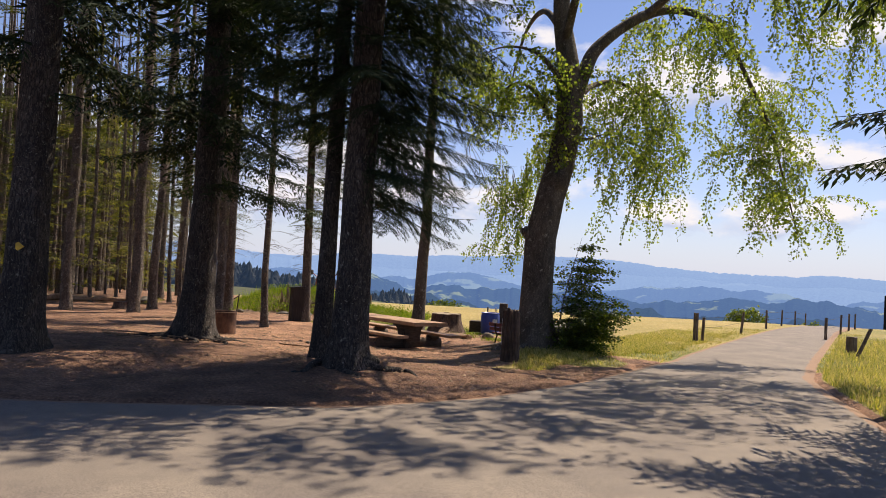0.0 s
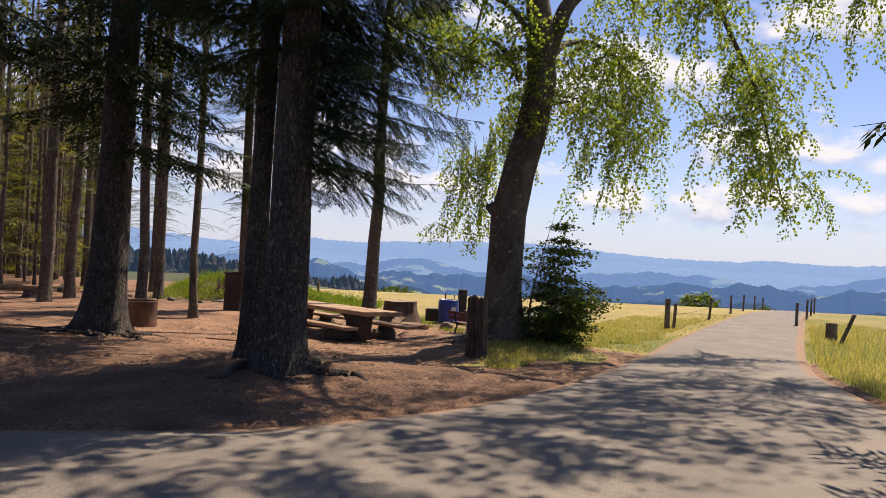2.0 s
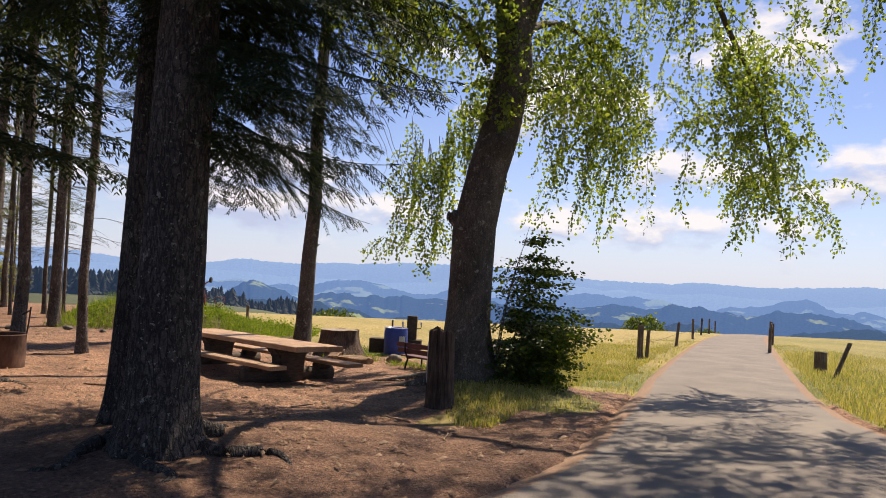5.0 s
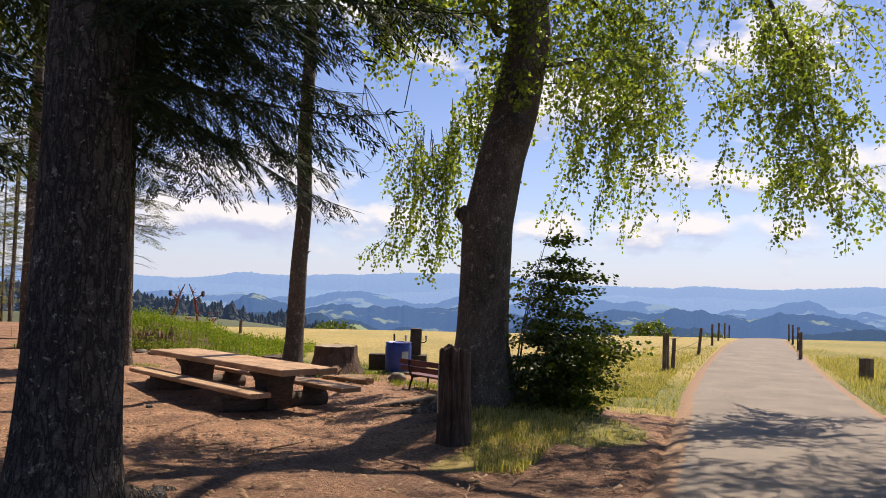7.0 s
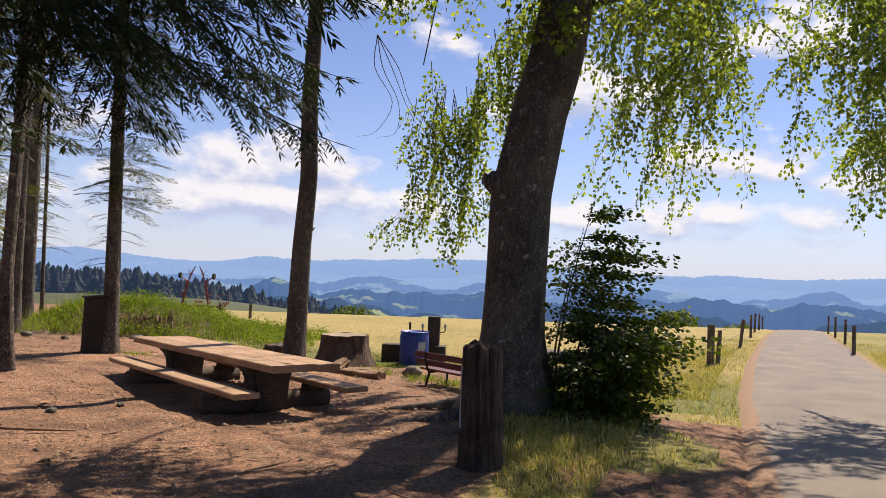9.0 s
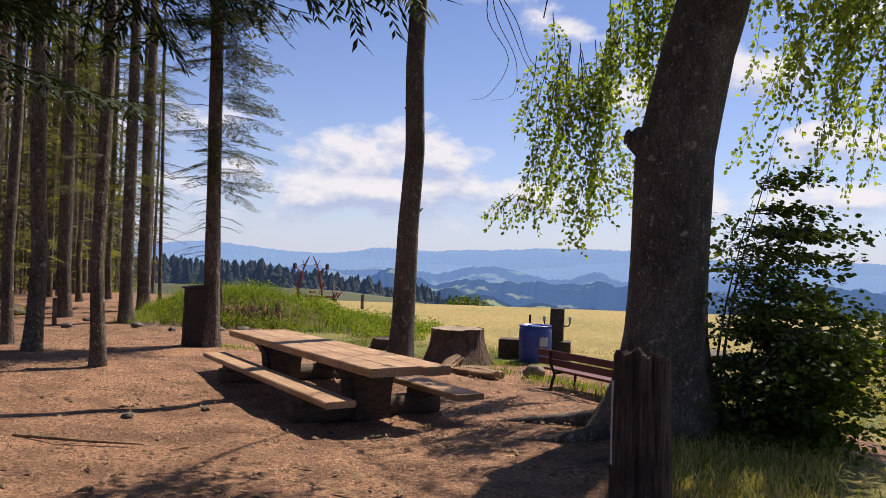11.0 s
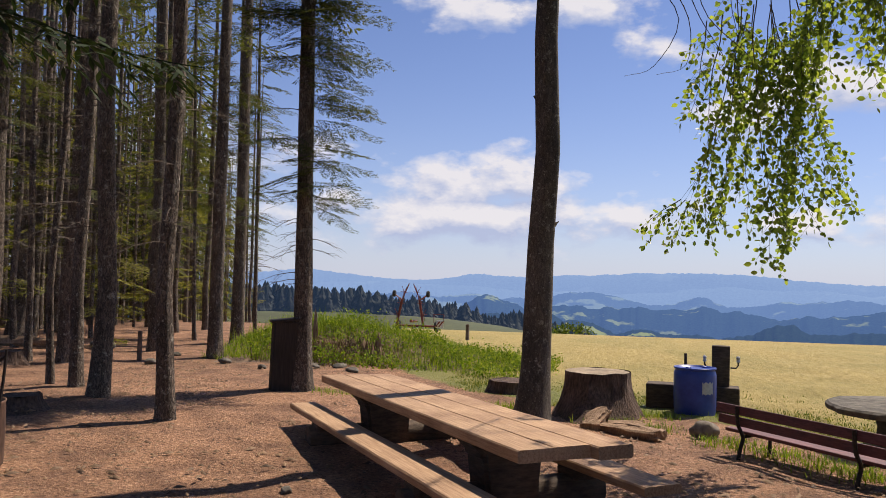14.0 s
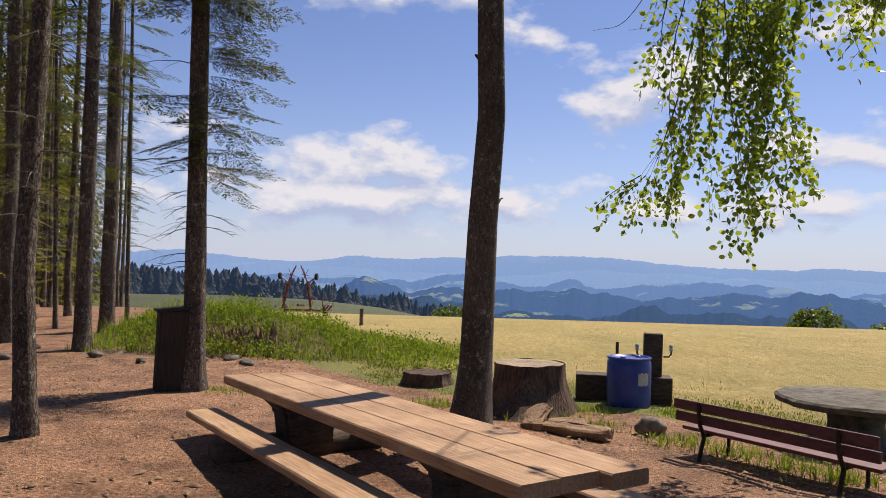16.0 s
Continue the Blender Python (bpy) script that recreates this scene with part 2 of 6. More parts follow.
M_BEECHLEAF = leafy("beech_leaf", [(0.048, 0.08, 0.028), (0.085, 0.125, 0.038), (0.145, 0.18, 0.06)], 0.6, 0.4, (3.1, 2.9, 1.0), 0.5)
M_NEEDLE = leafy("fir_needles", [(0.012, 0.024, 0.014), (0.022, 0.04, 0.02), (0.03, 0.05, 0.022)], 0.15, 0.75, gloss=0.15)
M_SPRAY = leafy("spruce_needles", [(0.03, 0.042, 0.018), (0.06, 0.075, 0.03), (0.12, 0.13, 0.05)], 0.4, 0.6, gloss=0.15)
M_UNDER = leafy("undergrowth_leaf", [(0.08, 0.09, 0.03), (0.15, 0.155, 0.05), (0.24, 0.23, 0.09)], 0.5, 0.75, gloss=0.1)
M_SHRUB = leafy("shrub_leaf", [(0.025, 0.05, 0.012), (0.05, 0.085, 0.018), (0.11, 0.15, 0.03)], 0.45, 0.45, (2.2, 2.0, 0.5))
M_GRASS = leafy("verge_grass", [(0.13, 0.18, 0.04), (0.3, 0.31, 0.1), (0.46, 0.4, 0.18), (0.55, 0.46, 0.26)], 0.35, 0.7, gloss=0.15)
M_RIM = leafy("short_meadow_grass", [(0.065, 0.105, 0.022), (0.13, 0.165, 0.038), (0.28, 0.27, 0.085)], 0.35, 0.7, gloss=0.12)
M_WEED = leafy("weeds", [(0.08, 0.14, 0.018), (0.15, 0.23, 0.03), (0.27, 0.32, 0.06)], 0.4, 0.7, gloss=0.15)
M_PLANK = surface("sawn_planks", (0.30, 0.175, 0.095), (0.58, 0.39, 0.245), 7, (0.45, 8, 8), 0.75, 0.5, 1.6, (0.66, 0.6, 0.57), 0.006, rand=0.2)
M_DARKWOOD = surface("dark_log_wood", (0.045, 0.03, 0.022), (0.12, 0.085, 0.06), 9, (1, 1, 4), 0.85, 0.6, 2.2, (0.6, 0.6, 0.6), 0.02)
M_BOX = surface("dark_stained_boards", (0.018, 0.013, 0.011), (0.05, 0.036, 0.028), 8, (6, 6, 0.5), 0.85, 0.5, 2.2, (0.6, 0.6, 0.6), 0.01)
M_ROT = surface("grey_rotten_wood", (0.07, 0.05, 0.038), (0.33, 0.25, 0.185), 11, (5, 5, 1.2), 0.95, 1.0, 6, (0.3, 0.27, 0.25), 0.04)
M_STUMP = surface("dead_stump_wood", (0.045, 0.028, 0.02), (0.2, 0.13, 0.095), 9, (4, 4, 0.6), 0.95, 1.0, 4, (0.45, 0.42, 0.4), 0.04)
M_POST = surface("weathered_post_wood", (0.07, 0.052, 0.042), (0.27, 0.21, 0.165), 7, (7, 7, 0.35), 0.9, 0.8, 2.6, (0.45, 0.42, 0.4), 0.03)
M_OLDPOST = surface("dark_split_post_wood", (0.035, 0.022, 0.016), (0.19, 0.125, 0.09), 8, (8, 8, 0.4), 0.92, 1.0, 3.0, (0.42, 0.38, 0.36), 0.03)
M_RED = surface("maroon_paint", (0.075, 0.02, 0.022), (0.17, 0.05, 0.05), 10, (1, 1, 6), 0.55, 0.2, 4, (0.7, 0.7, 0.7), 0.004)
M_IRON = surface("dark_iron", (0.02, 0.018, 0.018), (0.06, 0.05, 0.045), 30, rough=0.6, bumps=0.2, metal=0.6)
M_RUST = surface("rusty_sheet", (0.07, 0.035, 0.022), (0.21, 0.115, 0.075), 8, (1, 1, 0.5), 0.8, 0.3, 3, (0.5, 0.45, 0.45), 0.01, metal=0.25)
M_BLUE = surface("blue_plastic", (0.014, 0.042, 0.26), (0.024, 0.07, 0.38), 6, rough=0.38, bumps=0.06, big=3, stain=(0.75, 0.75, 0.8), dist=0.004)
M_PAPER = surface("pale_label", (0.45, 0.47, 0.5), (0.62, 0.64, 0.66), 30, rough=0.6, bumps=0)
M_SLAB = surface("dark_weathered_slab", (0.06, 0.055, 0.045), (0.19, 0.17, 0.14), 9, rough=0.9, bumps=0.7)
M_STONE = surface("grey_stone", (0.12, 0.1, 0.08), (0.31, 0.26, 0.21), 9, rough=0.9, bumps=0.6)
M_CUT = surface("cut_wood_top", (0.23, 0.17, 0.11), (0.42, 0.34, 0.24), 14, (1, 1, 1), 0.9, 0.5, 3, (0.5, 0.5, 0.5))
M_SNAG = surface("broken_pale_wood", (0.2, 0.12, 0.07), (0.45, 0.31, 0.2), 9, (5, 5, 0.5), 0.9, 0.8, 3, (0.5, 0.45, 0.4), 0.03)
M_MACH = surface("red_machine_paint", (0.13, 0.03, 0.024), (0.27, 0.055, 0.042), 9, rough=0.5, bumps=0.1)
M_WHITE = surface("white_paint", (0.6, 0.6, 0.58), (0.8, 0.8, 0.78), 9, rough=0.5, bumps=0.1)
M_YELLOW = surface("yellow_paint", (0.6, 0.36, 0.02), (0.8, 0.5, 0.03), 9, rough=0.5, bumps=0.1)
M_RUBBER = surface("black_rubber", (0.012, 0.012, 0.012), (0.03, 0.03, 0.03), 20, rough=0.8, bumps=0.2)
M_BANK = surface("bank_soil", (0.075, 0.048, 0.032), (0.27, 0.18, 0.125), 8, bumps=0.8, rough=0.95)
M_CHIP = surface("litter", (0.06, 0.035, 0.02), (0.34, 0.21, 0.12), 3, bumps=0, rand=0.0)

# ---- mesh helpers ----
rng = np.random.default_rng(7)


def ss(a, b, v):
    t = np.clip((v - a) / (b - a), 0, 1)
    return t * t * (3 - 2 * t)


def height(x, y):
    """The lie of the land: level by the road, falling gently to the picnic place, then a rounded meadow above the valley."""
    x, y = np.asarray(x, float), np.asarray(y, float)
    z = 0.42 - 0.36 * ss(7.5, 16.5, y) - 0.013 * np.clip(y - 16, 0, 8)
    z = z - 0.0011 * np.clip(y - 24, 0, 60) ** 2 - 0.13 * np.clip(y - 84, 0, 900)
    z = z + 0.16 * ss(2.5, 6, -x) * ss(8, 12, y) * (1 - ss(18, 30, y))
    z = z + 0.24 * np.exp(-((x - 2.2) ** 2 + (y - 14.3) ** 2) / 3.2)
    z = z + 0.15 * np.exp(-((x + 1.1) ** 2 + (y - 8.7) ** 2) / 1.6)
    z = z + 0.10 * np.exp(-((x + 1.07) ** 2 + (y - 18.3) ** 2) / 0.8)
    return z


def gz(x, y):
    return float(height(x, y))


def np_mesh(name, verts, faces, mat, smooth=False):
    me = bpy.data.meshes.new(name)
    verts, faces = np.asarray(verts, np.float32), np.asarray(faces, np.int32)
    k = faces.shape[1]
    me.vertices.add(len(verts))
    me.vertices.foreach_set("co", verts.ravel())
    me.loops.add(faces.size)
    me.loops.foreach_set("vertex_index", faces.ravel())
    me.polygons.add(len(faces))
    me.polygons.foreach_set("loop_start", np.arange(0, faces.size, k, dtype=np.int32))
    me.update(calc_edges=True)
    me.materials.append(mat)
    if smooth:
        me.polygons.foreach_set("use_smooth", np.ones(len(faces), bool))
    return me


def bm_mesh(name, bm, mat, smooth=False):
    me = bpy.data.meshes.new(name)
    bm.normal_update()
    bm.to_mesh(me)
    bm.free()
    me.materials.append(mat)
    if smooth:
        for p in me.polygons:
            p.use_smooth = True
    return me


def part(name, bm, mat, parent, label="", smooth=False):
    ob = new(name, bm_mesh(name, bm, mat, smooth))
    ob.parent = parent
    return tagged(ob, label)


def empty(name, m, label, category, group=""):
    ob = new(name)
    ob.matrix_world = m
    return tagged(ob, label, category, group)


def box(bm, m, sx, sy, sz, bev=0.0, seg=1):
    r = bmesh.ops.create_cube(bm, size=1, matrix=m @ Matrix.Diagonal((sx, sy, sz, 1)))
    if bev:
        es = list({e for v in r["verts"] for e in v.link_edges})
        bmesh.ops.bevel(bm, geom=es, offset=bev, segments=seg, affect="EDGES", profile=0.5)
    return bm


def tube_arrays(pts, rad, sides=10, seed=0.0, rough=0.0, freq=3.0, cap=True):
    pts = [Vector(p) for p in pts]
    V, F = [], []
    ref = Vector((1, 0, 0.13)).normalized()
    for i, p in enumerate(pts):
        d = (pts[min(i + 1, len(pts) - 1)] - pts[max(i - 1, 0)]).normalized()
        r = ref if abs(d.dot(ref)) < 0.9 else Vector((0, 1, 0))
        u = d.cross(r).normalized()
        w = d.cross(u)
        for k in range(sides):
            a = 2 * math.pi * k / sides
            v = u * math.cos(a) + w * math.sin(a)
            s = rad[i]
            if rough:
                s *= 1 + rough * noise.noise(Vector((math.cos(a) * 1.3 + seed, math.sin(a) * 1.3 + seed * 2, p.z * freq * 0.3)))
            V.append(p + v * s)
    n = len(pts)
    for i in range(n - 1):
        for k in range(sides):
            a, b = i * sides + k, i * sides + (k + 1) % sides
            F.append((a, b, b + sides, a + sides))
    if cap:
        V.append(pts[-1])
        c = len(V) - 1
        for k in range(sides):
            F.append(((n - 1) * sides + k, (n - 1) * sides + (k + 1) % sides, c, c))
    return V, F


def tube(bm, pts, rad, sides=10, seed=0.0, rough=0.0, freq=3.0):
    V, F = tube_arrays(pts, rad, sides, seed, rough, freq)
    vs = [bm.verts.new(v) for v in V]
    for f in F:
        q = [vs[i] for i in dict.fromkeys(f)]
        bm.faces.new(q)
    return bm


def trunk_bm(spine, radii, seed, flare=0.5, sides=26, roots=6, rough=0.09):
    """A trunk along a bent line, with root flare running out into ridges."""
    pts, rad = [], []
    n = len(spine) - 1
    steps = max(14, n * 9)
    for i in range(steps + 1):
        s = (i / steps) ** 1.35 * n
        k = min(int(s), n - 1)
        f = s - k
        pts.append(Vector(spine[k]).lerp(Vector(spine[k + 1]), f))
        rad.append(radii[k] * (1 - f) + radii[k + 1] * f)
    V, F = tube_arrays(pts, rad, sides, seed, rough, 2.5)
    base = pts[0].z
    out = []
    for i, v in enumerate(V):
        k = min(i // sides, len(pts) - 1)
        c = pts[k]
        a = 2 * math.pi * (i % sides) / sides
        h = max(0.0, c.z - base)
        e = flare * math.exp(-h / 0.28) * (0.55 + 0.65 * max(0, math.cos(a * roots / 2 + seed)) ** 2)
        e += 0.035 * math.sin(a * 5 + seed + c.z * 0.5)
        out.append(c + (v - c) * (1 + e))
    bm = bmesh.new()
    vs = [bm.verts.new(v) for v in out]
    for f in F:
        bm.faces.new([vs[i] for i in dict.fromkeys(f)])
    return bm


# ---- ground ----


def axis(lo, hi, step, far):
    core = np.arange(lo, hi + step / 2, step)
    outer, s = [], step
    p = hi
    while p < far:
        s *= 1.13
        p += s
        outer.append(p)
    left, s, p = [], step, lo
    while p > -far:
        s *= 1.13
        p -= s
        left.append(p)
    return np.array(left[::-1] + list(core) + outer)


def fbm(x, y, s, seed=0.0):
    return np.array([noise.fractal(Vector((a * s + seed, b * s - seed, seed)), 1.0, 2.0, 3) for a, b in zip(x.ravel(), y.ravel())]).reshape(x.shape)


ROAD_L = [(-60, 1.5), (-20, 3.9), (-8, 4.9), (-3.57, 5.25), (-0.56, 5.94), (1.0, 7.1), (2.26, 8.75), (3.05, 10.5), (4.45, 13.8), (6.05, 17.7), (8.6, 23.2), (14.2, 34.4), (20.3, 46), (28, 60), (44, 88)]
ROAD_R = [(-60, -8), (-20, -7.5), (-8, -7), (0, -6.5), (4, -4.5), (5.5, 0), (5.7, 5.5), (6.4, 9.2), (7.4, 12.6), (9.0, 16.5), (11.7, 22.5), (17.0, 34), (22.7, 45.4), (30, 59), (46, 87)]


def resample(poly, counts):
    o = []
    for (a, b, n) in zip(poly, poly[1:], counts):
        for i in range(n):
            o.append((a[0] + (b[0] - a[0]) * i / n, a[1] + (b[1] - a[1]) * i / n))
    o.append(poly[-1])
    return np.array(o)


def smooth_line(p, n=6):
    for _ in range(n):
        q = p.copy()
        q[1:-1] = 0.25 * p[:-2] + 0.5 * p[1:-1] + 0.25 * p[2:]
        p = q
    return p


counts = [8, 10, 14, 14, 12, 12, 12, 16, 20, 24, 24, 20, 12, 12]
EDGE_L, EDGE_R = smooth_line(resample(ROAD_L, counts)), smooth_line(resample(ROAD_R, counts))


def gap_to(line, x, y):
    d = np.full(np.shape(x), 1e9)
    for a, b in zip(line[:-1], line[1:]):
        ab = b - a
        t = np.clip(((x - a[0]) * ab[0] + (y - a[1]) * ab[1]) / (ab @ ab), 0, 1)
        d = np.minimum(d, np.hypot(x - a[0] - t * ab[0], y - a[1] - t * ab[1]))
    return d


def right_of_road(x, y):
    xr = np.interp(y, EDGE_R[40:, 1], EDGE_R[40:, 0])
    return x - xr


def meadow_zone(x, y):
    yb = np.interp(x, [-60, -25, -12.5, -9, -6, -3.2, -1.2, 1, 2.4, 3.6, 4.2], [95, 70, 36, 29, 26, 22.6, 21.0, 20.2, 19.0, 17.0, 15.0])
    field = ss(-0.9, 0.9, y - yb)
    dl = gap_to(EDGE_L, x, y)
    verge = ss(2.6, 1.6, dl - 0.3 * np.sin(y * 0.9)) * ss(10.2, 11.2, y) * ss(0.95 - 0.85 * ss(16, 22, y), 1.6 - 1.1 * ss(16, 22, y), dl - 0.2 * np.sin(y * 1.7))
    bush = ss(1.4, 0.6, np.hypot((x - 2.9) / 1.0, (y - 13.3) / 1.4))
    right = ss(-0.05, 0.3, right_of_road(x, y)) * ss(-1.5, 5.0, y + 1.2 * np.sin(x * 0.7))
    return np.clip(np.maximum.reduce([field, verge, bush * 0.9, right]), 0, 1)


gx, gy = axis(-14, 14, 0.16, 5000), axis(-4, 30, 0.16, 5000)
X, Y = np.meshgrid(gx, gy)
Z = height(X, Y)
near = (X > -18) & (X < 18) & (Y > -6) & (Y < 36)
bumps = np.zeros_like(Z)
bumps[near] = 0.045 * fbm(X[near], Y[near], 0.55, 3.1) + 0.02 * fbm(X[near], Y[near], 2.6, 1.7)
road_gap = np.full_like(Z, 9.0)
road_gap[near] = np.minimum(gap_to(EDGE_L, X[near], Y[near]), gap_to(EDGE_R, X[near], Y[near]))
Z = np.maximum(Z, -260) + bumps * ss(0.0, 0.7, road_gap)
# where the road lies, the soil is a little lower
row = np.concatenate([EDGE_L, EDGE_R[::-1]])


def inside(poly, x, y):
    c = np.zeros(np.shape(x), bool)
    for a, b in zip(poly, np.roll(poly, -1, 0)):
        hit = (a[1] > y) != (b[1] > y)
        with np.errstate(divide="ignore", invalid="ignore"):
            xi = (b[0] - a[0]) * (y - a[1]) / (b[1] - a[1]) + a[0]
        c ^= hit & (x < xi)
    return c


on_road = inside(row, X, Y)
Z = Z - np.where(on_road, 0.05, 0.0)
ny, nx = X.shape
idx = np.arange(nx * ny).reshape(ny, nx)
quads = np.stack([idx[:-1, :-1], idx[:-1, 1:], idx[1:, 1:], idx[1:, :-1]], -1).reshape(-1, 4)
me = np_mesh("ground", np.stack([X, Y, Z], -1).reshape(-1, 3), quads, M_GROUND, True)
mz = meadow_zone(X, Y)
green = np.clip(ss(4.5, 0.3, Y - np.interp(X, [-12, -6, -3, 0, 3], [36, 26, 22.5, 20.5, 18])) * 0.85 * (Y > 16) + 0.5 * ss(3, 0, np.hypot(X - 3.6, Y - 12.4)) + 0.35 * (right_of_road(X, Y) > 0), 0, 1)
# shade by the firs and inside the forest, painted into the soil colour
painted_shade = ss(12.5, 9.5, Y) * ss(-7, -2, X) * 0.75 + 0.35 * ss(-5.5, -8, X)
col = np.stack([mz, green, painted_shade, np.ones_like(mz)], -1).reshape(-1, 4).astype(np.float32)
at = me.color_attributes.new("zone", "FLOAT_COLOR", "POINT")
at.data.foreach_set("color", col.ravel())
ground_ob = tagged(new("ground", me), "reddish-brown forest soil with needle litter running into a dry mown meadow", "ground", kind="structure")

# road: one strip between its two edges
K = 26
t = np.linspace(0, 1, K)
P = EDGE_L[:, None, :] * (1 - t)[None, :, None] + EDGE_R[:, None, :] * t[None, :, None]
RZ = height(P[..., 0], P[..., 1]) + 0.012 + 0.03 * np.sin(np.pi * t)[None, :]
e = np.minimum(t, 1 - t)[None, :] * np.linalg.norm(EDGE_R - EDGE_L, axis=1)[:, None]
RZ = RZ - 0.05 * ss(0.12, 0.0, e)
idx = np.arange(P.shape[0] * K).reshape(-1, K)
quads = np.stack([idx[:-1, :-1], idx[:-1, 1:], idx[1:, 1:], idx[1:, :-1]], -1).reshape(-1, 4)
me = np_mesh("road", np.concatenate([P, RZ[..., None]], -1).reshape(-1, 3), quads[:, ::-1], M_ROAD, True)
at = me.attributes.new("edge", "FLOAT", "POINT")
at.data.foreach_set("value", ss(0.5, 0.0, e).ravel().astype(np.float32))
road_ob = tagged(new("road", me), "pale worn asphalt lane dusted with soil along its edges", "road", kind="structure")

# ---- distance: wooded ridges beyond the valley ----


def ridge(name, dist, depth, lo, hi, az0, az1, f, seed, mat, label, rise=0.0):
    """A range of hills: rises from the valley to its crest and falls behind it. lo, hi: the crest's elevation in degrees."""
    az = np.radians(np.linspace(az0, az1, 900))
    rows = np.linspace(0, 1, 14)
    n = np.array([noise.fractal(Vector((a * f, seed, 0)), 0.95, 2.1, 5) for a in az])
    n = (n - n.min()) / (n.max() - n.min())
    crest = 1.8 + dist * np.tan(np.radians(lo + (hi - lo) * n + rise * np.degrees(az) / 30))
    crest = crest + dist * 0.0011 * np.array([noise.fractal(Vector((a * 260, seed, 5)), 0.8, 2.2, 3) for a in az])     # treetops along the crest
    foot = crest.min() - dist * 0.06
    V = []
    for r in rows:
        d = dist + depth * (r - 0.75)
        prof = math.sin(min(1, r / 0.75) * math.pi / 2) if r < 0.75 else 1 - ((r - 0.75) / 0.25) ** 2 * 0.5
        wob = np.array([noise.fractal(Vector((a * f * 3, r * 5 + seed, 2)), 1.0, 2.0, 4) for a in az])
        z = foot + (crest - foot) * prof + wob * dist * 0.004 * (1 - r)
        V.append(np.stack([np.sin(az) * d, np.cos(az) * d, z], -1))
    V = np.array(V)
    idx = np.arange(V.shape[0] * V.shape[1]).reshape(V.shape[0], -1)
    quads = np.stack([idx[:-1, :-1], idx[:-1, 1:], idx[1:, 1:], idx[1:, :-1]], -1).reshape(-1, 4)
    ob = new(name, np_mesh(name, V.reshape(-1, 3), quads, mat, True))
    return tagged(ob, label, "hills", kind="structure")


# painted haze by distance: paler and stronger blue emission farther off
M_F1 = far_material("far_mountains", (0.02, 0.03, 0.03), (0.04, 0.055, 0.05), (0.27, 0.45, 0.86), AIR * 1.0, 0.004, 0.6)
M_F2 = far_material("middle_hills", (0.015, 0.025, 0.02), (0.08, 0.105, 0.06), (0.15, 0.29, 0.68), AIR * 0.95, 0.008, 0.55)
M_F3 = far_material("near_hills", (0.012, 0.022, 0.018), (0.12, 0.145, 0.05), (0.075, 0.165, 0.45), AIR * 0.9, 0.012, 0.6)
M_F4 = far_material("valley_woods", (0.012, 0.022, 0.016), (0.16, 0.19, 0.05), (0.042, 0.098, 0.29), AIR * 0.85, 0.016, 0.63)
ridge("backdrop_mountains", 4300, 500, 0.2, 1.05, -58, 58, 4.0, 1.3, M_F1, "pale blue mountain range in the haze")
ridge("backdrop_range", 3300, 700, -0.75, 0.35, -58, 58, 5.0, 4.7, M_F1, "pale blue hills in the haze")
ridge("backdrop_hills_far", 2300, 700, -1.6, -0.25, -58, 58, 9.0, 8.1, M_F2, "hazy blue wooded hills with meadows")
ridge("backdrop_hills_mid", 1500, 600, -2.5, -0.7, -58, 58, 9.0, 2.9, M_F3, "hazy dark blue wooded hills with green meadows")
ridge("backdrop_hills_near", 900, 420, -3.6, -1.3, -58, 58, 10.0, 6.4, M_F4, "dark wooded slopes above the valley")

M_FIELD = surface("far_green_field", (0.035, 0.05, 0.022), (0.085, 0.1, 0.045), 0.5, (1, 6, 1), 0.95, 0.0, 0.06, (0.7, 0.68, 0.65))
fa, fd = np.meshgrid(np.linspace(-34, -5, 60), np.linspace(0, 1, 16))
crest = np.interp(fa, [-34, -20, -13.4, -9, -5.7, -5], [-2.2, -2.25, -2.5, -2.95, -3.55, -3.95])
dist_ = 112 + 50 * fd
elev = -4.6 + (crest + 4.6) * np.sin(np.minimum(fd / 0.8, 1) * math.pi / 2) - 3.0 * np.maximum(fd - 0.8, 0)
fr_ = np.radians(fa)
idx = np.arange(fa.size).reshape(fa.shape)
quads = np.stack([idx[:-1, :-1], idx[:-1, 1:], idx[1:, 1:], idx[1:, :-1]], -1).reshape(-1, 4)
tagged(new("backdrop_field", np_mesh("backdrop_field", np.stack([np.sin(fr_) * dist_, np.cos(fr_) * dist_, 1.8 + dist_ * np.tan(np.radians(elev))], -1).reshape(-1, 3), quads, M_FIELD, True)), "rounded green field beyond the meadow", "field", kind="structure")

# ---- foliage kit ----


def kites(base, direction, side, length, width):
    """Thin four-cornered sprigs: arrays of base points, directions and side vectors."""
    n = len(base)
    L_, W_ = np.asarray(length).reshape(-1, 1), np.asarray(width).reshape(-1, 1)
    V = np.stack([base, base + direction * L_ * 0.45 + side * W_ * 0.5, base + direction * L_, base + direction * L_ * 0.45 - side * W_ * 0.5], 1)
    F = np.arange(n * 4).reshape(n, 4)
    return V.reshape(-1, 3), F


def unit(v):
    return v / np.maximum(np.linalg.norm(v, axis=-1, keepdims=True), 1e-9)


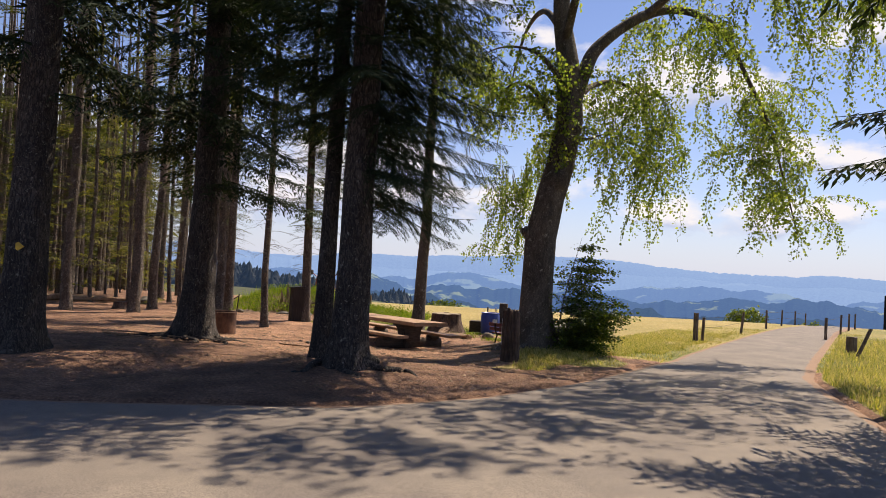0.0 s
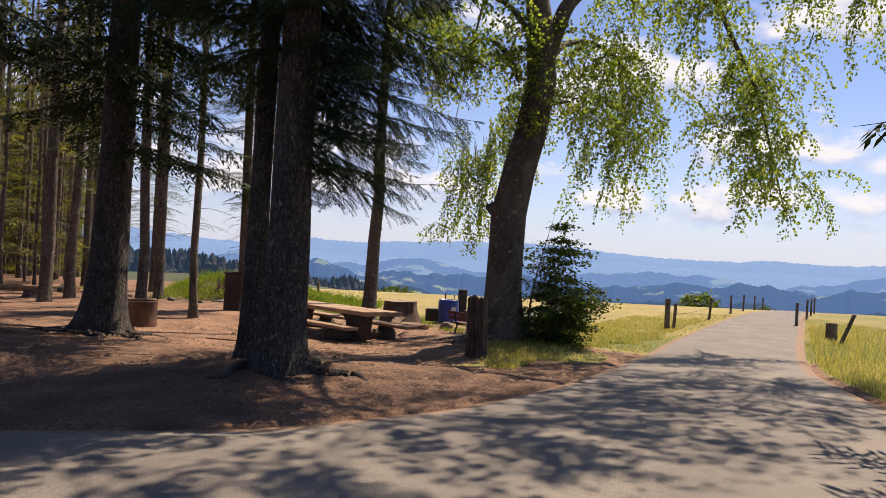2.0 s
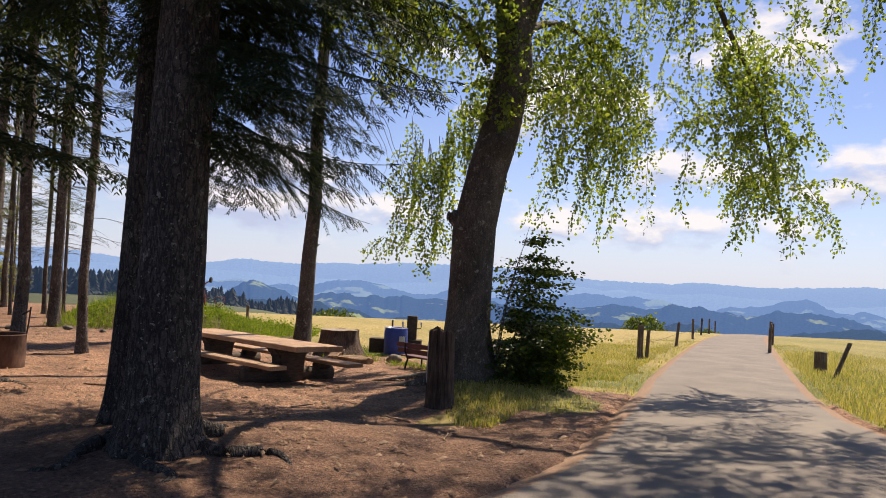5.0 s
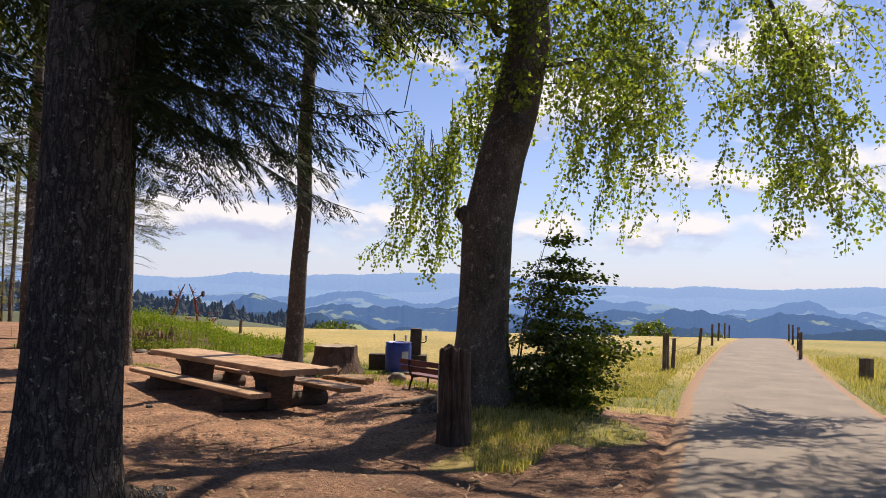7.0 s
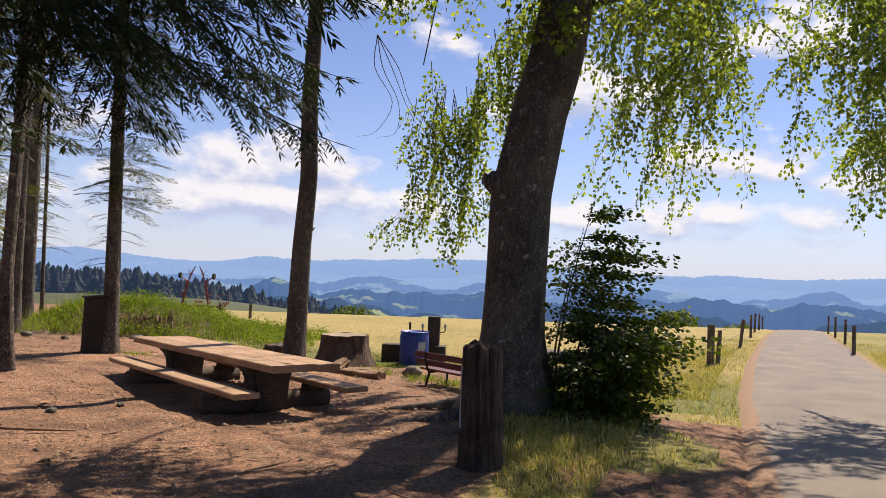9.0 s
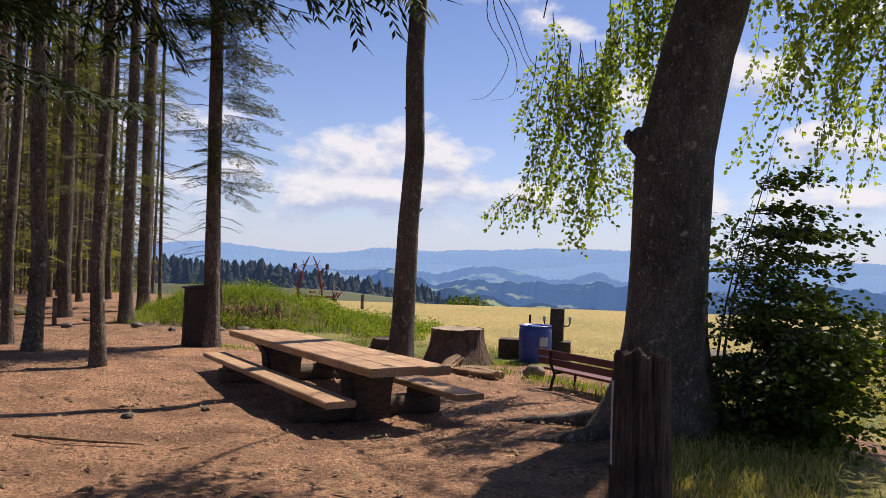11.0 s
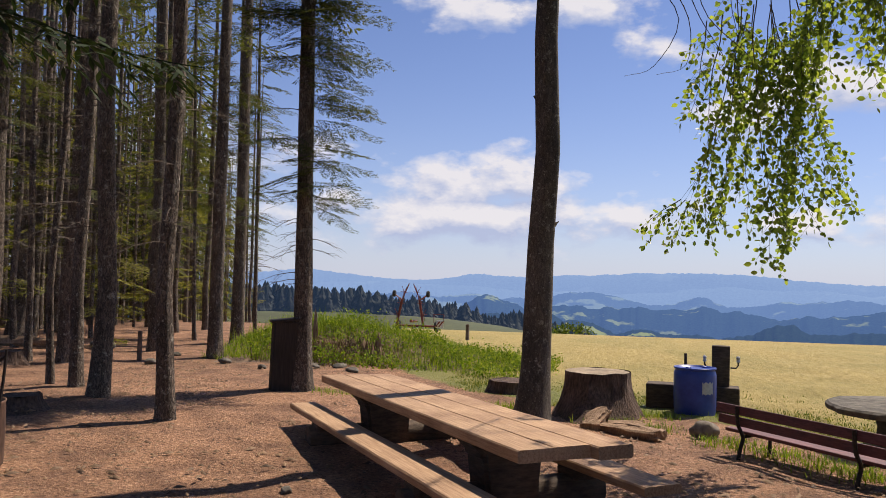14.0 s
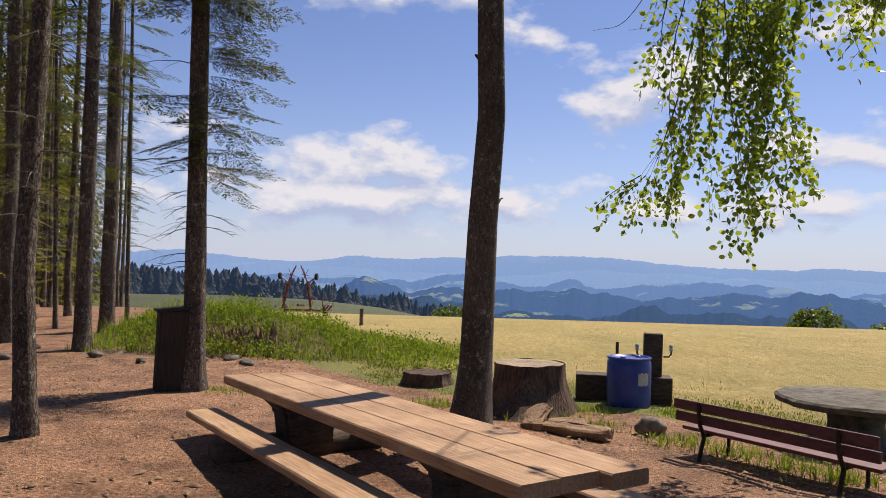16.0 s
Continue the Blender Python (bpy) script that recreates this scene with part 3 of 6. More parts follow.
def conifer_branch(length, gap, sprig, wide, seed, droop=0.25, hang=0.3):
    """A flat drooping bough along +x: side shoots with needled sprigs on both sides."""
    r = np.random.default_rng(seed)
    base, dirs, sides = [], [], []
    xs = np.arange(length * 0.12, length, gap)
    for x in xs:
        u = x / length
        p = np.array([x, 0.0, -droop * length * u * u])
        for sgn in (-1, 1):
            if r.random() < 0.12:
                continue
            tl = (0.36 * length * (1 - u) ** 0.75 + 0.1) * r.uniform(0.6, 1.15)
            ang = math.radians(r.uniform(40, 65))
            d = np.array([math.cos(ang), sgn * math.sin(ang), -hang * r.uniform(0.2, 1.2)])
            d /= np.linalg.norm(d)
            for s in np.arange(0.0, tl, sprig * 0.55):
                q = p + d * s + np.array([0, 0, -0.35 * hang * s * s / max(tl, 0.1)])
                for sg in (-1, 1):
                    a = math.radians(r.uniform(25, 60)) * sg
                    c, sn = math.cos(a), math.sin(a)
                    e = np.array([d[0] * c - d[1] * sn, d[0] * sn + d[1] * c, d[2] - r.uniform(0.0, 0.5) * hang])
                    base.append(q)
                    dirs.append(e)
                    sides.append(np.array([-e[1], e[0], r.uniform(-0.6, 0.6)]))
            base.append(p + d * tl * 0.9)
            dirs.append(d)
            sides.append(np.array([-d[1], d[0], 0.2]))
    n = len(base)
    V, F = kites(np.array(base), unit(np.array(dirs)), unit(np.array(sides)), sprig * r.uniform(0.7, 1.4, n), wide * r.uniform(0.7, 1.3, n))
    return V, F


def place(V, m):
    m = np.array(m)
    return V @ m[:3, :3].T + m[:3, 3]


class Pile:
    """Gathers vertex and face arrays into one mesh."""

    def __init__(self):
        self.v, self.f, self.n = [], [], 0

    def add(self, V, F):
        self.v.append(V)
        self.f.append(F + self.n)
        self.n += len(V)

    def mesh(self, name, mat):
        return np_mesh(name, np.concatenate(self.v), np.concatenate(self.f), mat)


def fir_bough(length, seed, pace=0.07, slim=1.0, short=1.0):
    """A heavy fir bough along +x: it leaves the trunk level, bends down and lifts its tip; hanging side shoots bear finger-like sprigs."""
    r = np.random.default_rng(seed)
    base, dirs, sides, ln, wd = [], [], [], [], []

    def add(p, d, s, l, w):
        base.append(p)
        dirs.append(d)
        sides.append(s)
        ln.append(l)
        wd.append(w)

    def stem(x):
        u = x / length
        return np.array([x, 0.05 * math.sin(u * 5 + seed), length * (-0.34 * u * u + 0.17 * u ** 4)])
    x = 0.1
    while x < length:
        p, q = stem(x), stem(min(length, x + 0.16))
        add(p, q - p, np.array([0, 1, 0.0]), 0.2, 0.03 * (1.2 - x / length))
        add(p, q - p, np.array([0, 0, 1.0]), 0.2, 0.03 * (1.2 - x / length))
        u = x / length
        for sgn in (-1, 1):
            if r.random() < 0.08 or (u < 0.1 and r.random() < 0.6):
                continue
            tl = (0.34 * length * (1 - u) ** 0.7 * min(1, 0.35 + u * 2) + 0.12) * r.uniform(0.55, 1.2)
            ang = math.radians(r.uniform(38, 66))
            d = np.array([math.cos(ang), sgn * math.sin(ang), -r.uniform(0.05, 0.5)])
            d /= np.linalg.norm(d)
            n = max(2, int(tl / pace))
            for k in range(n):
                f = tl * k / n
                o = p + d * f + np.array([0, 0, -0.3 * f * f / max(tl, 0.2)])
                add(o, d, np.array([-d[1], d[0], 0.1]), 0.1 * short, 0.034 * slim)
                for sg in (-1, 1):
                    a = math.radians(r.uniform(30, 60)) * sg
                    c, sn = math.cos(a), math.sin(a)
                    e = np.array([d[0] * c - d[1] * sn, d[0] * sn + d[1] * c, d[2] - r.uniform(0.0, 0.55)])
                    add(o, e, np.array([-e[1], e[0], r.uniform(-0.7, 0.7)]), r.uniform(0.07, 0.17) * short, r.uniform(0.022, 0.038) * slim)
            add(p + d * tl * 0.92, d + np.array([0, 0, -0.25]), np.array([-d[1], d[0], 0.2]), 0.15 * short, 0.036 * slim)
        x += r.uniform(0.06, 0.11)
    return kites(np.array(base), unit(np.array(dirs)), unit(np.array(sides)), np.array(ln), np.array(wd))


FIR_BOUGH = [fir_bough(2.2, s) for s in (1, 2, 3, 4)]
FIR_NEAR = [fir_bough(2.2, s, 0.027, 0.5, 0.56) for s in (1, 2, 3, 4)]
BOUGH_MID = [conifer_branch(1.7, 0.15, 0.17, 0.05, s, 0.15, 0.2) for s in (4, 5, 6)]
BOUGH_COMB = [conifer_branch(1.5, 0.1, 0.075, 0.02, s, 0.1, 0.12) for s in (7, 8, 9)]
BOUGH_SPARSE = [conifer_branch(1.5, 0.19, 0.15, 0.03, s, 0.1, 0.15) for s in (7, 8, 9)]


def bough_pose(p, az, pitch, roll, s):
    return pose(p[0], p[1], p[2], 0, 0, math.degrees(az)) @ pose(0, 0, 0, roll, pitch, 0) @ Matrix.Diagonal((s, s, s, 1))


def crown_mesh(name, kit, z0, z1, count, reach0, reach1, seed, mat, keep=None, pitch=8, axis_at=None):
    r = np.random.default_rng(seed)
    pile = Pile()
    for i in range(count):
        u = (i + r.random()) / count
        z = z0 + (z1 - z0) * u
        az = r.uniform(0, 2 * math.pi)
        if keep and not keep(z, az, r):
            continue
        V, F = kit[r.integers(len(kit))]
        s = (reach0 + (reach1 - reach0) * u) * r.uniform(0.75, 1.15) / 2.0
        c = axis_at(z) if axis_at else (0, 0)
        pile.add(place(V, bough_pose((c[0], c[1], z), az, pitch * r.uniform(0.2, 1.8), r.uniform(-15, 15), s)), F)
    return pile.mesh(name, mat)


def whorl_mesh(name, z0, z1, step, per, reach0, reach1, seed, mat, keep=None, axis_at=None, kit=FIR_BOUGH):
    """Boughs in whorls up the trunk, with gaps between the tiers."""
    r = np.random.default_rng(seed)
    pile = Pile()
    z, turn = z0, 0.0
    while z < z1:
        u = (z - z0) / (z1 - z0)
        turn += r.uniform(0.3, 1.2)
        for k in range(per):
            az = (turn + 2 * math.pi * k / per + r.normal(0, 0.16)) % (2 * math.pi)
            if keep and not keep(z, az, r):
                continue
            V, F = kit[r.integers(4)]
            sc = (reach0 + (reach1 - reach0) * u) * r.uniform(0.72, 1.12) / 2.2
            c = axis_at(z) if axis_at else (0, 0)
            pile.add(place(V, bough_pose((c[0], c[1], z + r.normal(0, 0.07)), az, r.uniform(-6, 12), r.uniform(-18, 18), sc)), F)
        z += step * r.uniform(0.75, 1.25)
    return pile.mesh(name, mat)


def twig_mesh(name, z0, z1, count, reach, seed, rad=0.008, droop=0.3, kids=5):
    """Bare dead side twigs round a trunk on the z axis."""
    r = np.random.default_rng(seed)
    pile = Pile()
    for i in range(count):
        z = r.uniform(z0, z1)
        az = r.uniform(0, 2 * math.pi)
        l = reach * r.uniform(0.3, 1.2)
        pts = [(math.cos(az) * l * s, math.sin(az) * l * s, z + 0.1 * l * s - droop * l * s * s) for s in (0, 0.33, 0.66, 1)]
        V, F = tube_arrays(pts, [rad, rad * 0.8, rad * 0.55, rad * 0.2], 3, cap=False)
        pile.add(np.array([tuple(v) for v in V]), np.array(F))
        for k in range(kids):
            s = r.uniform(0.3, 1)
            p = np.array([math.cos(az) * l * s, math.sin(az) * l * s, z + 0.1 * l * s - droop * l * s * s])
            a2 = az + r.choice([-1, 1]) * r.uniform(0.5, 1.0)
            q = p + np.array([math.cos(a2), math.sin(a2), -r.uniform(0.1, 0.7)]) * l * 0.35 * r.uniform(0.5, 1.2)
            V, F = tube_arrays([p, (p + q) / 2 + np.array([0, 0, 0.02]), q], [rad * 0.4, rad * 0.3, rad * 0.12], 3, cap=False)
            pile.add(np.array([tuple(v) for v in V]), np.array(F))
    return pile.mesh(name, M_TWIG)


# ---- the forest: tall bare-stemmed spruces ----
CROWNS = [crown_mesh("crown", BOUGH_MID, 6.5, 18, 15, 2.1, 1.0, 20 + i, M_SPRAY) for i in range(3)]
LOWER = [crown_mesh("lower_boughs", BOUGH_COMB, 3.2, 8.0, 14, 1.5, 1.7, 40 + i, M_SPRAY) for i in range(3)]
DEAD = [twig_mesh("dead_twigs", 2.0, 8.0, 60, 0.85, 60 + i, kids=5) for i in range(3)]


def child_of(ob, me, name, label=""):
    c = new(name, me)
    c.parent = ob
    return tagged(c, label, kind="stuff")


def spruce(x, y, r, lean=2.2, seed=1, tall=19, label="tall slender spruce with a bare grey-brown stem and dead twigs", crown=True, low=True, dead=True, sink=0.05):
    z = gz(x, y) - sink
    ob = empty("spruce_tree", pose(x, y, z, 0, 0, 0), label, "tree", "spruces of the forest")
    k = math.tan(radians(lean))
    rr = random.Random(seed)
    b = rr.uniform(-0.06, 0.06)
    sp = [(0, 0, 0), (k * 1.5 + b, b, 1.5), (k * 4, -b, 4), (k * 8 - b, b, 8), (k * tall, 0, tall)]
    part("trunk", trunk_bm(sp, [r * 1.12, r, r * 0.92, r * 0.76, r * 0.15], seed, 0.45, 16, 5), M_SPRUCE, ob, smooth=True)
    spin = pose(0, 0, 0, 0, lean, rr.uniform(0, 360))
    for flag, kit, name in ((crown, CROWNS, "crown"), (low, LOWER, "lower_foliage"), (dead, DEAD, "dead_branchwork")):
        if flag:
            c = child_of(ob, kit[seed % 3], name)
            c.matrix_local = pose(0, 0, 0, 0, lean, 0) @ pose(0, 0, 0, 0, 0, rr.uniform(0, 360))
    return ob


NAMED = [(-5.1, 17.12, 0.10, 2.6), (-6.85, 18.2, 0.135, 2.6), (-7.82, 18.96, 0.10, 3.2), (-10.6, 22.0, 0.16, 4.5), (-11.47, 21.99, 0.07, 2),
         (-17.5, 28.2, 0.33, 3.5), (-11.2, 25.7, 0.155, 2.2), (-12.57, 27.6, 0.09, 1.5), (-8.9, 24.55, 0.165, 3.0), (-10.9, 29.1, 0.2, 3.2),
         (-12.7, 29.8, 0.06, 1.0), (-11.6, 31.5, 0.07, 2.0), (-12.3, 31.5, 0.09, 2.4)]
for i, (x, y, r, lean) in enumerate(NAMED):
    spruce(x, y, r * 0.88, lean - 2.9, i + 1, low=(i not in (0, 1, 2, 4)), crown=i != 4)
taken = [(a, b) for a, b, _, _ in NAMED]
fr = random.Random(11)
made = 0
while made < 85:
    y = fr.uniform(8, 62)
    x = fr.uniform(-46, -6)
    lim = -8.6 - max(0, y - 22) * 0.44 if y > 20 else -7.6
    if x > lim - 0.6 or (y < 14 and x > -9.5):
        continue
    if any((x - a) ** 2 + (y - b) ** 2 < 1.7 ** 2 for a, b in taken):
        continue
    # keep the open floor between the road and the first stems
    if x > -9.5 and y < 21:
        continue
    taken.append((x, y))
    spruce(x, y, fr.uniform(0.07, 0.15), fr.uniform(-1.0, 0.8), 100 + made)
    made += 1

# the depth of the forest: many thin far stems with their dead twigs
pile, twp = Pile(), Pile()
for i in range(330):
    y = fr.uniform(20, 74)
    x = -11.5 - max(0, y - 22) * 0.47 - abs(fr.gauss(0, 11)) - (5 if y < 27 else 0)
    z, r0, ln_ = gz(x, y) - 0.1, fr.uniform(0.04, 0.12), fr.uniform(-0.25, 0.25)
    V, F = tube_arrays([(x, y, z), (x + ln_ * 0.2, y, z + 2), (x + ln_, y, z + 8), (x + ln_, y, z + 15)], [r0 * 1.25, r0, r0 * 0.8, r0 * 0.3], 7, cap=False)
    pile.add(np.array([tuple(v) for v in V]), np.array(F))
    for k in range(14):
        h, a = fr.uniform(1.2, 7.5), fr.uniform(0, 6.28)
        l = fr.uniform(0.3, 1.3)
        p = np.array([x + ln_ * h / 8, y, z + h])
        q = p + np.array([math.cos(a) * l, math.sin(a) * l, -0.25 * l])
        V, F = tube_arrays([p, (p + q) / 2 + np.array([0, 0, 0.06]), q], [0.014, 0.01, 0.005], 3, cap=False)
        twp.add(np.array([tuple(v) for v in V]), np.array(F))
tagged(new("far_stems", pile.mesh("far_stems", M_SPRUCE)), "thin bare conifer stems deep in the forest", "woods", kind="stuff")
tagged(new("far_dead_twigs", twp.mesh("far_dead_twigs", M_TWIG)), "dry dead twigs on the far stems", "woods", kind="stuff")

# young trees and undergrowth lit at the forest's far side
pile = Pile()
for i in range(1100):
    y = fr.uniform(16, 66)
    x = -10.5 - max(0, y - 22) * 0.44 - abs(fr.gauss(0, 13)) - (6 if y < 24 else 0)
    V, F = BOUGH_SPARSE[i % 3]
    z = gz(x, y) + fr.uniform(0.2, 7.5)
    pile.add(place(V, bough_pose((x, y, z), fr.uniform(0, 6.28), fr.uniform(-20, 25), fr.uniform(-20, 20), fr.uniform(0.6, 1.4))), F)
tagged(new("undergrowth", pile.mesh("undergrowth", M_UNDER)), "light green young spruce twigs between the stems", "undergrowth", kind="stuff")

# ---- the tree that carries the bin ----
ob = empty("spruce_tree", pose(-4.79, 20.05, gz(-4.79, 20.05) - 0.06), "spruce with a scarred foot and green boughs on its sunny side", "tree", "spruces of the forest")
part("trunk", trunk_bm([(0, 0, 0), (0.0, 0, 1.2), (-0.03, 0, 3), (-0.07, 0, 7), (-0.1, 0, 17)], [0.155, 0.135, 0.122, 0.105, 0.03], 5.0, 0.45, 20, 5), M_SPRUCE, ob, smooth=True)
child_of(ob, crown_mesh("boughs", BOUGH_COMB, 2.9, 7.5, 120, 1.4, 1.6, 301, M_SPRAY, lambda z, az, r: math.cos(az + 0.3) > -0.15 or z > 5), "foliage", "thin light green needle foliage")
child_of(ob, crown_mesh("crown", BOUGH_MID, 5.6, 17, 70, 1.5, 0.7, 302, M_SPRAY), "crown")
child_of(ob, twig_mesh("dead_twigs", 1.5, 7, 40, 0.9, 303), "dead_branchwork", "bare dead branchwork")

# ---- the three large dark firs by the road ----


FIRS = []


def fir(x, y, spine, radii, seed, label, z0, reach, keep=None, sides=30, zt=7.4, step=0.36, per=6, top=1.25, kit=FIR_BOUGH, crown=1.3):
    ob = empty("fir_tree", pose(x, y, gz(x, y) - 0.06), label, "tree", "large firs by the road")
    part("trunk", trunk_bm(spine, radii, seed, 0.6, sides, 7), M_FIR, ob, smooth=True)

    def mid(z):
        for a, b in zip(spine, spine[1:]):
            if a[2] <= z <= b[2]:
                f = (z - a[2]) / (b[2] - a[2])
                return (a[0] + (b[0] - a[0]) * f, a[1] + (b[1] - a[1]) * f)
        return spine[-1][:2]
    child_of(ob, whorl_mesh("boughs", z0, zt, step, per, reach, reach * top, seed * 7 + 1, M_NEEDLE, keep, mid, kit), "foliage", "dark drooping needle foliage")
    child_of(ob, crown_mesh("crown", BOUGH_MID, 7.0, 20, int(58 * crown), reach * crown, 0.9, seed * 7 + 2, M_NEEDLE, None, 12, mid), "crown")
    FIRS.append(ob)
    return ob


def faces(az, to, within):
    return math.cos(az - to) > math.cos(within)


fir(-0.98, 8.3, [(0, 0, 0), (0.03, 0, 1.2), (0.06, 0, 3), (0.14, 0, 8), (0.3, 0, 22)], [0.29, 0.245, 0.225, 0.19, 0.03], 3, "large dark fir with furrowed bark and drooping boughs", 2.45, 1.7,
    lambda z, az, r: (z < 3.7 and faces(az, 0.35, 1.4)) or (z >= 3.7 and r.random() < (0.62 if faces(az, 0.4, 1.9) else 0.22)), step=0.26, per=8, top=1.5, kit=FIR_NEAR, zt=6.6, crown=2.0)
fir(-1.72, 9.68, [(0, 0, 0), (0.03, 0, 1.2), (0.06, 0, 3), (0.14, 0, 8), (0.3, 0, 22)], [0.18, 0.145, 0.135, 0.12, 0.03], 4, "slim dark fir growing close beside a larger one", 2.75, 2.1,
    lambda z, az, r: faces(az, 0.35, 0.78) or (z > 4.2 and r.random() < 0.35), step=0.3, per=7, kit=FIR_NEAR, zt=6.6)
fir(-5.08, 12.45, [(0, 0, 0), (0.06, 0, 1.2), (0.1, 0, 3), (0.2, 0, 8), (0.4, 0, 22)], [0.4, 0.31, 0.28, 0.23, 0.03], 5, "thick dark fir with spreading roots on the forest floor", 3.3, 2.9,
    lambda z, az, r: (faces(az, -0.15, 0.6) and z < 4.2) or (z > 4.0 and r.random() < 0.42), step=0.5, top=1.0)
fir(-6.4, 8.7, [(0, 0, 0), (0.05, 0, 1.2), (0.1, 0, 3), (0.2, 0, 8), (0.4, 0, 22)], [0.36, 0.31, 0.29, 0.23, 0.03], 6, "thick grey fir with a yellow trail mark", 3.5, 2.8,
    lambda z, az, r: z > 4.2 and r.random() < 0.45, step=0.5)
# a fir across the lane whose boughs hang over it
fir(8.6, 6.0, [(0, 0, 0), (0, 0, 1.2), (0, 0, 3), (0.1, 0, 8), (0.2, 0, 20)], [0.3, 0.26, 0.24, 0.2, 0.03], 8, "dark fir beside the lane, its boughs hanging over it", 3.9, 3.4,
    lambda z, az, r: z > 4.6 or faces(az, 3.1, 1.05), step=0.42, top=1.1)

# ---- the slim bare tree by the table ----
ob = empty("beech_tree", pose(-1.12, 18.3, gz(-1.12, 18.3) - 0.05), "slim smooth-barked tree with a slightly bent stem beside the table", "tree")
part("trunk", trunk_bm([(0, 0, 0), (0.04, 0, 0.8), (0.08, 0, 2.2), (0.15, 0, 3.3), (0.11, 0, 4.6), (0.18, 0, 7), (0.3, 0, 13)], [0.21, 0.165, 0.148, 0.14, 0.13, 0.115, 0.03], 9.0, 0.4, 24, 5, 0.05), M_BEECH, ob, smooth=True)
for zz, a in ((2.4, 0.4), (3.9, 2.6), (5.2, 5.0)):
    bm = bmesh.new()
    cx = float(np.interp(zz, [0.8, 2.2, 3.3, 4.6, 7], [0.04, 0.08, 0.15, 0.11, 0.18]))
    tube(bm, [(cx, 0, zz), (cx + 0.16 * math.cos(a), 0.16 * math.sin(a), zz + 0.03), (cx + 0.2 * math.cos(a), 0.2 * math.sin(a), zz + 0.06)], [0.05, 0.028, 0.01], 8)
    part("branch_stub", bm, M_BEECH, ob)

# ---- the old beech ----


def curve_pts(ctrl, n=14):
    """Points along a smooth line through the control points."""
    c = [Vector(p) for p in ctrl]
    c = [c[0] * 2 - c[1]] + c + [c[-1] * 2 - c[-2]]
    o = []
    for i in range(1, len(c) - 2):
        for k in range(n):
            t_ = k / n
            a, b_, d, e_ = c[i - 1], c[i], c[i + 1], c[i + 2]
            o.append(0.5 * (2 * b_ + (d - a) * t_ + (2 * a - 5 * b_ + 4 * d - e_) * t_ * t_ + (3 * b_ - a - 3 * d + e_) * t_ ** 3))
    o.append(c[-2])
    return o


